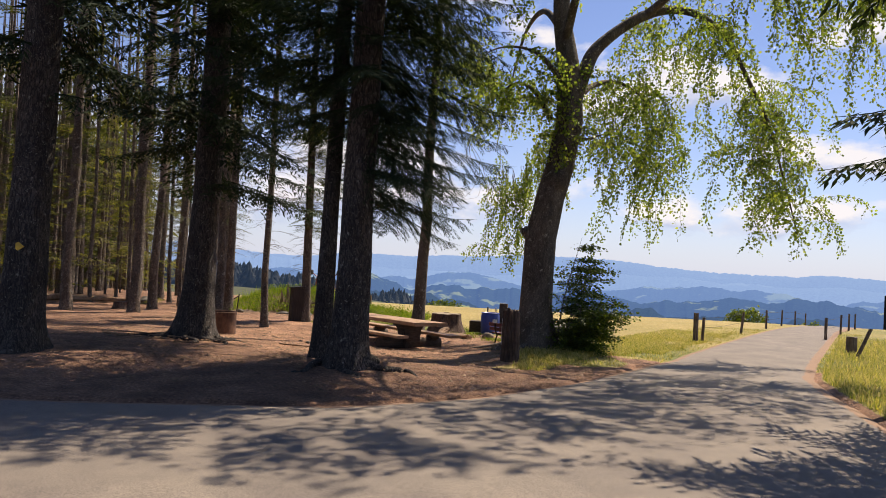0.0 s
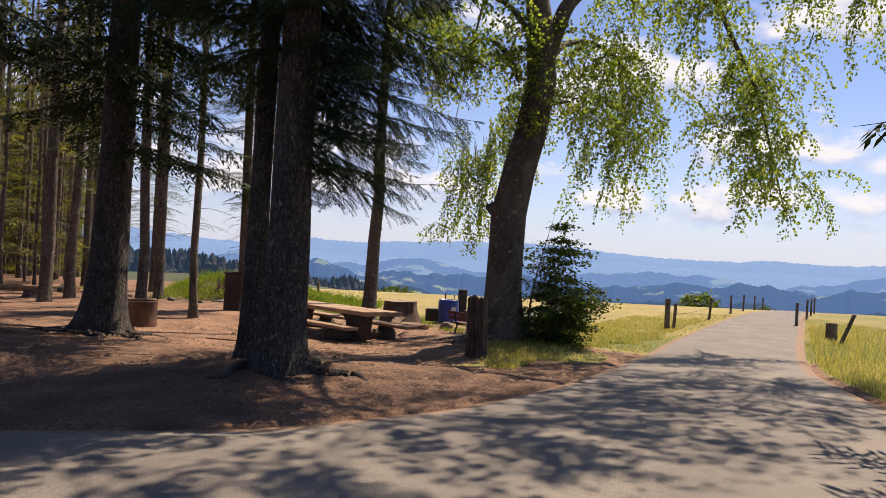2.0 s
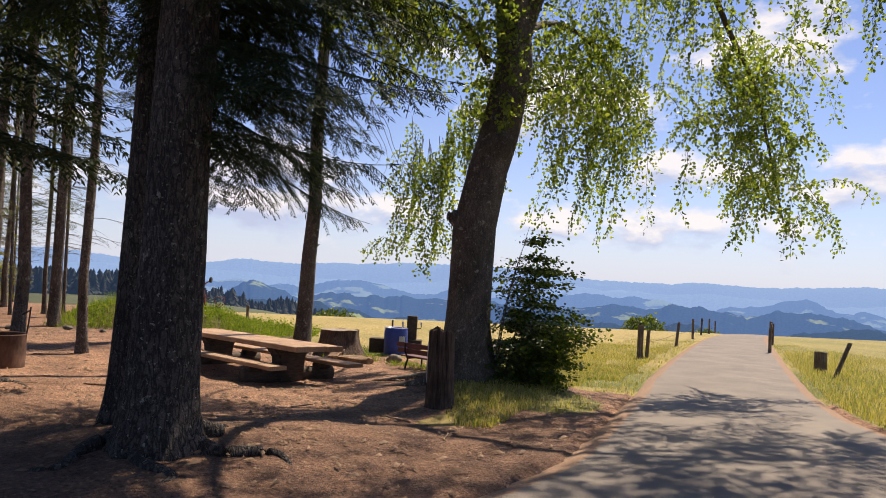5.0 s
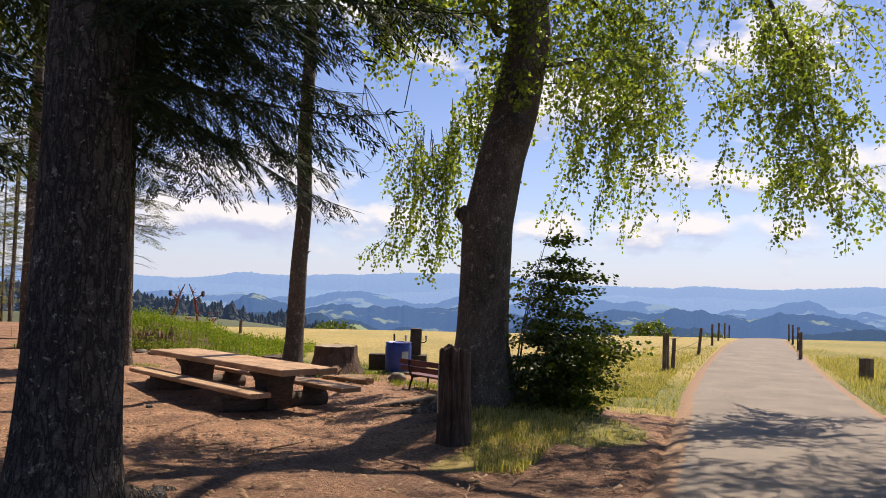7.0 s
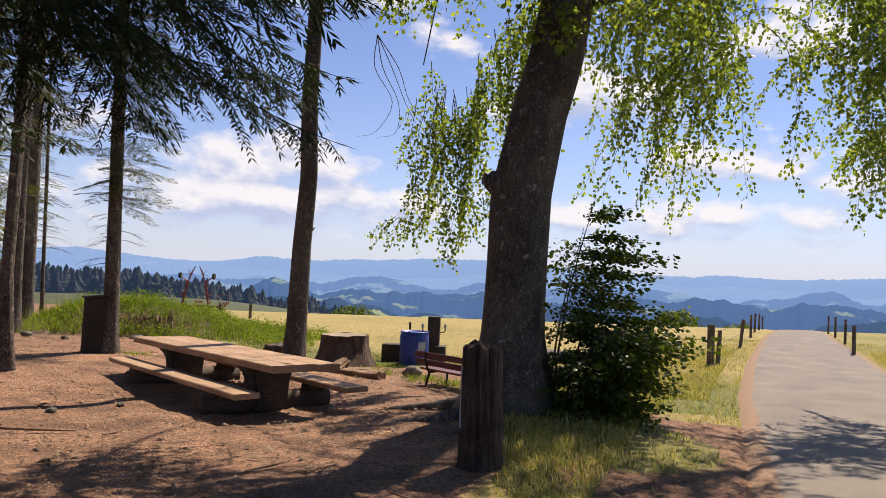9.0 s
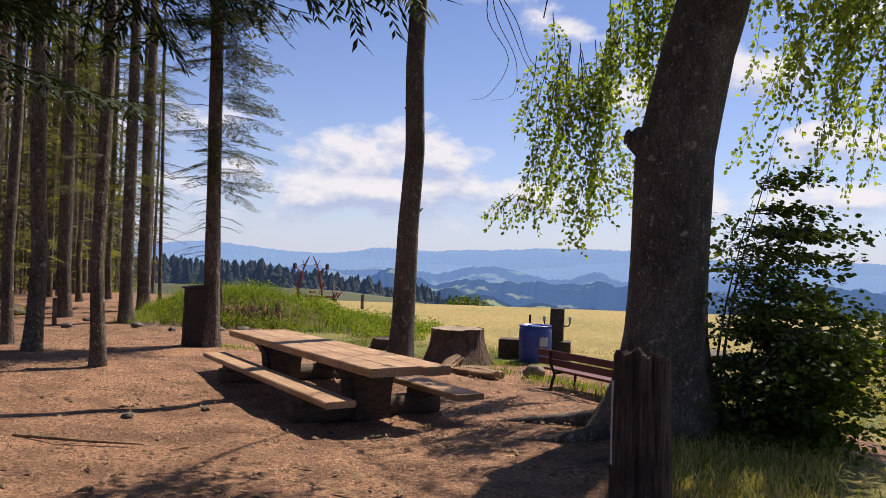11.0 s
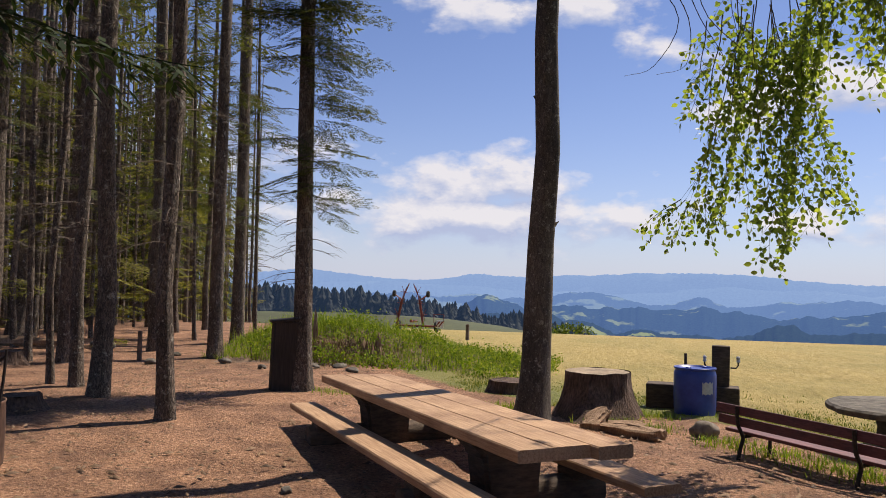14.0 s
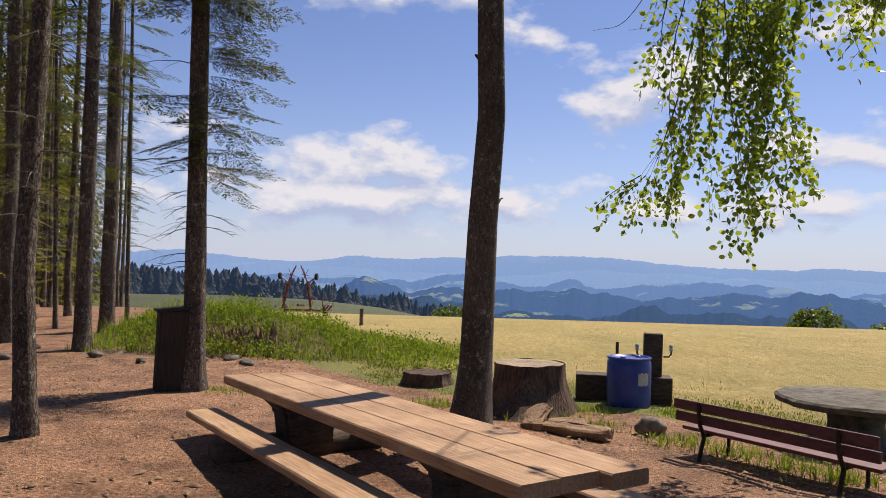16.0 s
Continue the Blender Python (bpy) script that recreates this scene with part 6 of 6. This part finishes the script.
pile = Pile()
pile.add(*blades(2600, on_heap, 0.04, 0.2, 0.009, 35, 1.4))
tagged(new("dry_brush", pile.mesh("dry_brush", M_CHIP)), "dry brown brush heaped on the bank", "brush", kind="stuff")
lw = Leaves(33)
wr = np.random.default_rng(34)
for _ in range(1100):
    x, y = -1.6 - 6.8 * wr.random() ** 1.25, wr.uniform(24.0, 27.4)
    if noise.noise(Vector((x * 0.9, y * 0.9, 3))) < -0.12:
        continue
    h = float(bank_height(x, y))
    lw.strand((x, y, gz(x, y) + h - 0.03), (wr.normal() * 0.4, wr.normal() * 0.4, 1.5), wr.uniform(0.08, 0.32) * (1 + 0.5 * noise.noise(Vector((x * 1.3, y * 1.3, 9)))), 0.05, 0.45, 70, 2, 0.004)
tagged(new("weeds", lw.mesh("weeds", M_WEED)), "leafy bright green weeds on the bank", "weeds", kind="stuff")

# ---- grass along the lane ----


def verge(r):
    k = r.integers(70, 150)
    a, b_ = EDGE_L[k], EDGE_L[k + 1]
    n_ = np.array([-(b_ - a)[1], (b_ - a)[0]])
    n_ /= np.linalg.norm(n_)
    q = a + (b_ - a) * r.random() + n_ * r.uniform(1.05 if a[1] < 17 else 0.4, 2.9)
    ok = noise.noise(Vector((q[0] * 1.6, q[1] * 1.6, 4))) > r.normal(-0.3, 0.25) and 10.6 < q[1] < 30 and 0.3 < np.linalg.norm(q - a) < 3.0 and q[0] > 1.6
    return q[0], q[1], ok


def right_verge(r):
    y = 5.5 + 22 * r.random() ** 1.6
    x = float(np.interp(y, EDGE_R[40:, 1], EDGE_R[40:, 0])) + 0.15 + abs(r.normal(0, 1.6))
    return x, y, True


def field_rim(r):
    x = r.uniform(-3.4, 6.5)
    yb = float(np.interp(x, [-6, -3.2, -1.2, 1, 2.4, 3.6, 4.2, 7], [26, 22.8, 21.4, 20.9, 20.0, 18.6, 17.0, 20]))
    y = yb + abs(r.normal(0, 1.5)) - 0.4
    return x, y, True


def clumps(r):
    c = [(0.35, 20.3), (1.35, 20.4), (-0.3, 19.6), (1.5, 18.3), (1.9, 17.8), (-1.7, 20.4), (0.2, 19.4), (2.2, 17.4), (1.1, 18.75), (-4.4, 20.2)]
    x, y = c[r.integers(len(c))]
    return x + r.normal(0, 0.2), y + r.normal(0, 0.16), True


for nm, fn, n, h0, h1, w, lab in (("verge_grass", verge, 44000, 0.025, 0.13, 0.005, "mixed green and straw-coloured grass beside the lane"),
                                  ("verge_grass", right_verge, 22000, 0.04, 0.22, 0.005, "ripe grass and green weeds on the far side of the lane"),
                                  ("meadow_grass", field_rim, 20000, 0.015, 0.06, 0.006, "short grass at the edge of the meadow"),
                                  ("grass_tufts", clumps, 2600, 0.04, 0.15, 0.005, "small tufts of grass round the benches")):
    V, F = blades(n, scatter(fn), h0, h1, w, n % 97, 1.1)
    pile = Pile()
    pile.add(V, F)
    tagged(new(nm, pile.mesh(nm, {"meadow_grass": M_RIM, "grass_tufts": M_WEED}.get(nm, M_GRASS))), lab, "grass", kind="stuff")

vr = np.random.default_rng(91)
vx, vy = vr.uniform(1.5, 17, 150000), 6 + 26 * vr.random(150000) ** 1.3
dense = np.array([noise.noise(Vector((a * 1.1, b * 1.1, 2))) for a, b in zip(vx, vy)])
ok = (meadow_zone(vx, vy) > 0.5) & ~inside(row, vx, vy) & (vx > np.interp(vy, EDGE_L[60:, 1], EDGE_L[60:, 0]) - 2.6) & (dense > vr.normal(-0.15, 0.25, vx.size))
verge_at = iter(list(zip(vx[ok], vy[ok]))[:46000])


def short_sward(r):
    x, y = next(verge_at)
    return x, y, True


pile = Pile()
pile.add(*blades(int(min(46000, ok.sum())), scatter(short_sward), 0.02, 0.11, 0.006, 92, 1.2))
tagged(new("sward", pile.mesh("sward", M_GRASS)), "short straw-coloured and green grass along the lane", "grass", kind="stuff")

# ---- litter: cones, chips, pebbles and twigs on the soil ----
pr = np.random.default_rng(77)
cx, cy = pr.uniform(-9, 3, 16000), pr.uniform(6.5, 24, 16000)
ok = (meadow_zone(cx, cy) < 0.3) & ~inside(row, cx, cy)
cx, cy = cx[ok][:9500], cy[ok][:9500]
cz = height(cx, cy)
pile = Pile()
for x, y, z in zip(cx, cy, cz):
    s = 0.008 + 0.026 * pr.random() ** 3
    a = pr.uniform(0, 6.28)
    e_ = np.array([math.cos(a), math.sin(a), 0]) * s * pr.uniform(1, 2.6)
    f_ = np.array([-math.sin(a), math.cos(a), 0]) * s * 0.6
    c = np.array([x, y, z + 0.012])
    u_ = np.array([0, 0, s * 0.7])
    pile.add(np.array([c - e_, c - f_, c + e_, c + f_, c + u_, c + u_ + e_ * 0.3]), np.array([[0, 1, 4, 4], [1, 2, 5, 4], [2, 3, 5, 5], [3, 0, 4, 5]]))
V = np.concatenate(pile.v)
F = np.concatenate(pile.f)
tri = np.concatenate([F[:, [0, 1, 2]], F[:, [0, 2, 3]]])
tri = tri[(tri[:, 0] != tri[:, 1]) & (tri[:, 1] != tri[:, 2]) & (tri[:, 0] != tri[:, 2])]
tagged(new("litter", np_mesh("litter", V, tri, M_CHIP)), "small cones, bark chips and pebbles on the soil", "litter", kind="stuff")

sr = random.Random(5)


def stick(x, y, l, az, r, label="dry fallen stick on the soil"):
    bm = bmesh.new()
    pts = []
    for i in range(6):
        f = i / 5 - 0.5
        px, py = x + math.cos(az) * l * f + sr.uniform(-0.02, 0.02), y + math.sin(az) * l * f + sr.uniform(-0.02, 0.02)
        pts.append((px, py, gz(px, py) + r + 0.012))
    tube(bm, pts, [r, r, r * 0.9, r * 0.8, r * 0.7, r * 0.4], 7)
    tagged(new("stick", bm_mesh("stick", bm, M_SNAG)), label, "stick")


stick(-2.95, 13.25, 1.1, 0.1, 0.016)
for i in range(9):
    stick(-5.6 + sr.uniform(-1.2, 1.0), 11.3 + sr.uniform(-0.5, 0.8), sr.uniform(0.4, 1.3), sr.uniform(-0.5, 0.6), sr.uniform(0.008, 0.02))
for i in range(8):
    stick(sr.uniform(-8, 1.5), sr.uniform(8, 14.0), sr.uniform(0.25, 0.7), sr.uniform(0, 3), sr.uniform(0.006, 0.012))


def root(pts, r, parent, mat=M_BEECH):
    bm = bmesh.new()
    p = curve_pts([(x, y, gz(x, y) + dz) for x, y, dz in pts], 6)
    tube(bm, p, [r * (1 - 0.75 * i / (len(p) - 1)) for i in range(len(p))], 8, r, 0.2)
    ob = part("root", bm, mat, parent, smooth=True)
    ob.matrix_parent_inverse = parent.matrix_world.inverted()


bpy.context.view_layer.update()
root([(1.75, 14.1, 0.1), (1.3, 13.9, 0.02), (0.9, 13.9, -0.02), (0.5, 14.2, -0.05)], 0.1, beech)
root([(1.7, 14.5, 0.1), (1.2, 14.7, 0.03), (0.7, 15.1, -0.02), (0.3, 15.2, -0.06)], 0.09, beech)
root([(1.9, 14.05, 0.1), (1.6, 13.5, 0.02), (1.3, 13.2, -0.02), (0.9, 13.1, -0.05)], 0.08, beech)

for f, (x, y), azs in ((FIRS[0], (-0.97, 8.42), (-2.6, -1.6, -0.4, 0.9)), (FIRS[2], (-5.08, 12.45), (-3.0, -2.3, -1.5, -0.8, 0.0))):
    for k, a in enumerate(azs):
        c_, s_ = math.cos(a), math.sin(a)
        c2, s2 = math.cos(a + 0.4), math.sin(a + 0.4)
        root([(x + 0.25 * c_, y + 0.25 * s_, 0.1), (x + 0.55 * c_, y + 0.55 * s_, 0.02), (x + 0.9 * c2, y + 0.9 * s2, 0.0), (x + 1.25 * c_, y + 1.25 * s_, -0.05)], 0.075, f, M_FIR)

# ---- hay tedder parked in the meadow ----
tx, ty = -9.6, 42.5
td = empty("hay_tedder", pose(tx, ty, gz(tx, ty)), "red hay tedder folded up for transport", "farm machine")


def bar(a, b_, r, mat, name, parent, label="", sides=8):
    bm = bmesh.new()
    tube(bm, [a, b_], [r, r], sides)
    return part(name, bm, mat, parent, label)


bar((-0.8, 0, 0.24), (1.2, 0, 0.24), 0.05, M_MACH, "frame_beam", td)
bar((0.2, 0, 0.45), (0.2, -0.9, 0.5), 0.06, M_MACH, "drawbar", td)
for sx in (-1, 1):
    arm = bar((sx * 0.62 - 0.1, 0, 0.3), (sx * 0.4 - 0.1, 0.1, 1.45), 0.055, M_MACH, "boom", td, "red folded boom")
    bar((sx * 0.4 - 0.1, 0.1, 1.45), (sx * 0.1 - 0.1, 0.1, 2.15), 0.025, M_MACH, "boom_tip", td)
    bar((sx * 0.42 - 0.1, 0.1, 1.4), (sx * 0.8 - 0.1, 0.1, 1.66), 0.03, M_MACH, "wheel_arm", td)
    for k, zc in enumerate((0.75, 1.25, 1.75)):
        cx = sx * (0.62 - 0.15 * k) - 0.1
        bm = bmesh.new()
        for q in range(6):
            a = q * math.pi / 3 + k
            tube(bm, [(cx, 0.05, zc), (cx + 0.3 * math.cos(a) * 0.6, 0.05 + 0.1 * math.sin(a * 2), zc + 0.3 * math.sin(a))], [0.016, 0.01], 5)
        part("tine_rotor", bm, M_MACH, td)
    bm = bmesh.new()
    bmesh.ops.create_cone(bm, cap_ends=True, segments=20, radius1=0.15, radius2=0.15, depth=0.12, matrix=pose(sx * 0.8 - 0.1, 0.1, 1.68, 90, 0, 90))
    bmesh.ops.bevel(bm, geom=bm.edges[:], offset=0.02, segments=2, affect="EDGES")
    part("wheel", bm, M_RUBBER, td, "small black rubber wheel")
    bm = bmesh.new()
    bmesh.ops.create_cone(bm, cap_ends=True, segments=20, radius1=0.24, radius2=0.24, depth=0.16, matrix=pose(sx * 0.9 + 0.2, 0.2, 0.22, 90, 0, 90))
    bmesh.ops.bevel(bm, geom=bm.edges[:], offset=0.03, segments=2, affect="EDGES")
    part("wheel", bm, M_RUBBER, td, "small black rubber wheel")
for px, pz, sx_, sz_ in ((1.25, 0.78, 0.5, 0.03), (1.02, 0.6, 0.03, 0.4), (1.48, 0.6, 0.03, 0.4)):
    part("guard_bar", box(bmesh.new(), pose(px, 0, pz), sx_, 0.03, sz_, 0.004), M_MACH, td)
bm = box(bmesh.new(), pose(1.3, -0.03, 0.35), 0.34, 0.02, 0.34, 0.003)
panel = part("warning_panel", bm, M_WHITE, td, "white warning panel with red stripes")
for k in (-0.09, 0.05):
    part("stripe", box(bmesh.new(), pose(1.3 + k, -0.045, 0.35, 0, 40, 0), 0.06, 0.008, 0.3, 0.001), M_MACH, panel, "red stripe")
single_post(-5.5, 35.3, 0.12, 0.55, 4.4, "short grey stake standing in the meadow")
single_post(-9.9, 23.3, 0.09, 0.6, 4.9, "short pale stake on the forest floor")

# ---- woods at the far rim of the meadow ----


def far_wood(name, spots, mat, seed, label):
    """Far conifers: tiers of ragged boughs on a spire."""
    r = np.random.default_rng(seed)
    pile = Pile()
    for x, y, z, h in spots:
        w = h * r.uniform(0.24, 0.5)
        tiers = 9
        for k in range(tiers):
            u = k / tiers
            zz = z + h * (0.06 + 0.92 * u)
            rad = w * (1 - u) ** 0.85 + 0.15
            m_ = 9
            a = np.arange(m_) * 2 * math.pi / m_ + r.uniform(0, 6)
            rr = rad * r.uniform(0.65, 1.2, m_)
            ctr = np.array([x, y, zz + h * 0.13])
            tip = np.stack([x + rr * np.cos(a), y + rr * np.sin(a), np.full(m_, zz) - rad * 0.25], -1)
            s = np.stack([-np.sin(a), np.cos(a), np.zeros(m_)], -1) * rad * 0.34
            V = np.stack([np.repeat(ctr[None], m_, 0), tip + s, tip * 1.0 + np.array([0, 0, -rad * 0.15]), tip - s], 1).reshape(-1, 3)
            pile.add(V, np.arange(m_ * 4).reshape(m_, 4))
    tagged(new(name, pile.mesh(name, mat)), label, "woods", kind="stuff")


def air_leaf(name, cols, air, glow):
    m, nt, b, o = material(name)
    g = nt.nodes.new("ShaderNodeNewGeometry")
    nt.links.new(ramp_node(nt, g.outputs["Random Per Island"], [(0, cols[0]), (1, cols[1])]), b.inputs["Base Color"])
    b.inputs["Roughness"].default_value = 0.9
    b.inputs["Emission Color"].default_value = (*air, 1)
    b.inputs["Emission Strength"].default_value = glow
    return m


# dark needles with a weak bluish emission painted in for the haze
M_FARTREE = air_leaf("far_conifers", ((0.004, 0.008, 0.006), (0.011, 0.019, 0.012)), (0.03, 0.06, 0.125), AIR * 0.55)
wr = np.random.default_rng(50)
spots = []
for i in range(620):
    az = radians(wr.uniform(-34, -3))
    d = wr.uniform(150, 235) + 260 * max(0, math.degrees(az) + 16) / 14
    e0 = np.interp(math.degrees(az), [-34, -20, -12, -6, -3], [-1.5, -1.9, -2.9, -4.0, -4.4])
    h = (0.45 + 0.3 * (noise.noise(Vector((math.degrees(az) * 0.45, 7, 0))) + 0.3) + 0.3 * wr.random() ** 2.2) * d * 0.046
    spots.append((math.sin(az) * d, math.cos(az) * d, 1.8 + d * math.tan(radians(e0)) - h * 0.3, h))
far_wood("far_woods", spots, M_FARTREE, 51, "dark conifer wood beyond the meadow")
for nm, x, y, z, r_, sd in (("round_tree", -6.4, 96, -6.8, 2.6, 61), ("field_bush", 27.5, 82, -4.4, 2.0, 62), ("field_bush", 36, 86, -5.2, 1.6, 63)):
    lt = Leaves(sd)
    rr_ = np.random.default_rng(sd)
    for _ in range(170):
        v = rr_.normal(0, 1, 3)
        v = v / np.linalg.norm(v) * rr_.uniform(0.5, 1) ** 0.5
        for _ in range(14):
            lt.leaf(np.array([x, y, z + r_ * 0.8]) + v * r_ * np.array([1.2, 1, 0.85]) + rr_.normal(0, 0.2, 3), 0.3)
    ob = empty(nm, pose(0, 0, 0), "dense rounded green tree at the rim of the meadow", "tree")
    child_of(ob, lt.mesh("crown", M_SHRUB), "crown")
    bm = bmesh.new()
    tube(bm, [(x, y, gz(x, y) - 0.2), (x + 0.1, y, z + r_)], [0.2, 0.12], 8)
    part("trunk", bm, M_TWIG, ob)

# dark wood closing the forest behind the first stems
M_DEEP = leafy("deep_forest_needles", [(0.028, 0.042, 0.018), (0.065, 0.085, 0.032), (0.15, 0.16, 0.055)], 0.4, 0.8, gloss=0.1)
pile = Pile()
dr = np.random.default_rng(72)
for i in range(190):
    y = dr.uniform(12, 95)
    x = -max(0.5 * (y - 10.5) + 5.5, 22) - dr.uniform(0, 26)
    h = dr.uniform(10, 19)
    n = 330
    u = dr.uniform(0.06, 1, n) ** 0.8
    a = dr.uniform(0, 2 * math.pi, n)
    rad = (1 - u) ** 0.8 * h * 0.2 * dr.uniform(0.2, 1, n)
    c = np.stack([x + rad * np.cos(a), y + rad * np.sin(a), gz(x, y) + u * h], -1)
    d = unit(np.stack([np.cos(a), np.sin(a), -0.3 - 0.5 * dr.random(n)], -1))
    sd = unit(np.stack([-np.sin(a), np.cos(a), dr.normal(0, 0.6, n)], -1))
    pile.add(*kites(c, d, sd, dr.uniform(0.4, 1.1, n), dr.uniform(0.1, 0.26, n)))
tagged(new("deep_forest", pile.mesh("deep_forest", M_DEEP)), "dense dark conifers closing the forest", "woods", kind="stuff")
stump(-7.0, 17.05, 0.22, 0.2, 7.7, "low rotten dark stump with torn roots", 1.3)
spruce(-8.3, 19.0, 0.05, 0.6, 203, 9, "thin bare young spruce stem", crown=False, low=False)
for k, (x, y, l, az, r) in enumerate(((-14.6, 24.6, 3.4, 0.35, 0.13), (-14.2, 25.4, 2.6, -0.2, 0.11), (-15.4, 24.2, 2.8, 0.9, 0.16))):
    stick(x, y, l, az, r, "thick fallen log on the forest floor")
for k, (x, y, q) in enumerate(((-9.15, 22.6, 0.1), (-8.1, 23.6, 0.1), (-12.6, 25.6, 0.26), (-6.9, 22.9, 0.07), (-9.9, 24.6, 0.09), (-3.2, 14.5, 0.05), (-2.7, 15.2, 0.045))):
    chunk("stone", x, y, (q * 1.3, q, q * 0.7), 20.0 + k, M_SLAB, "small dark stone lying on the soil", "stone", k * 50.0)
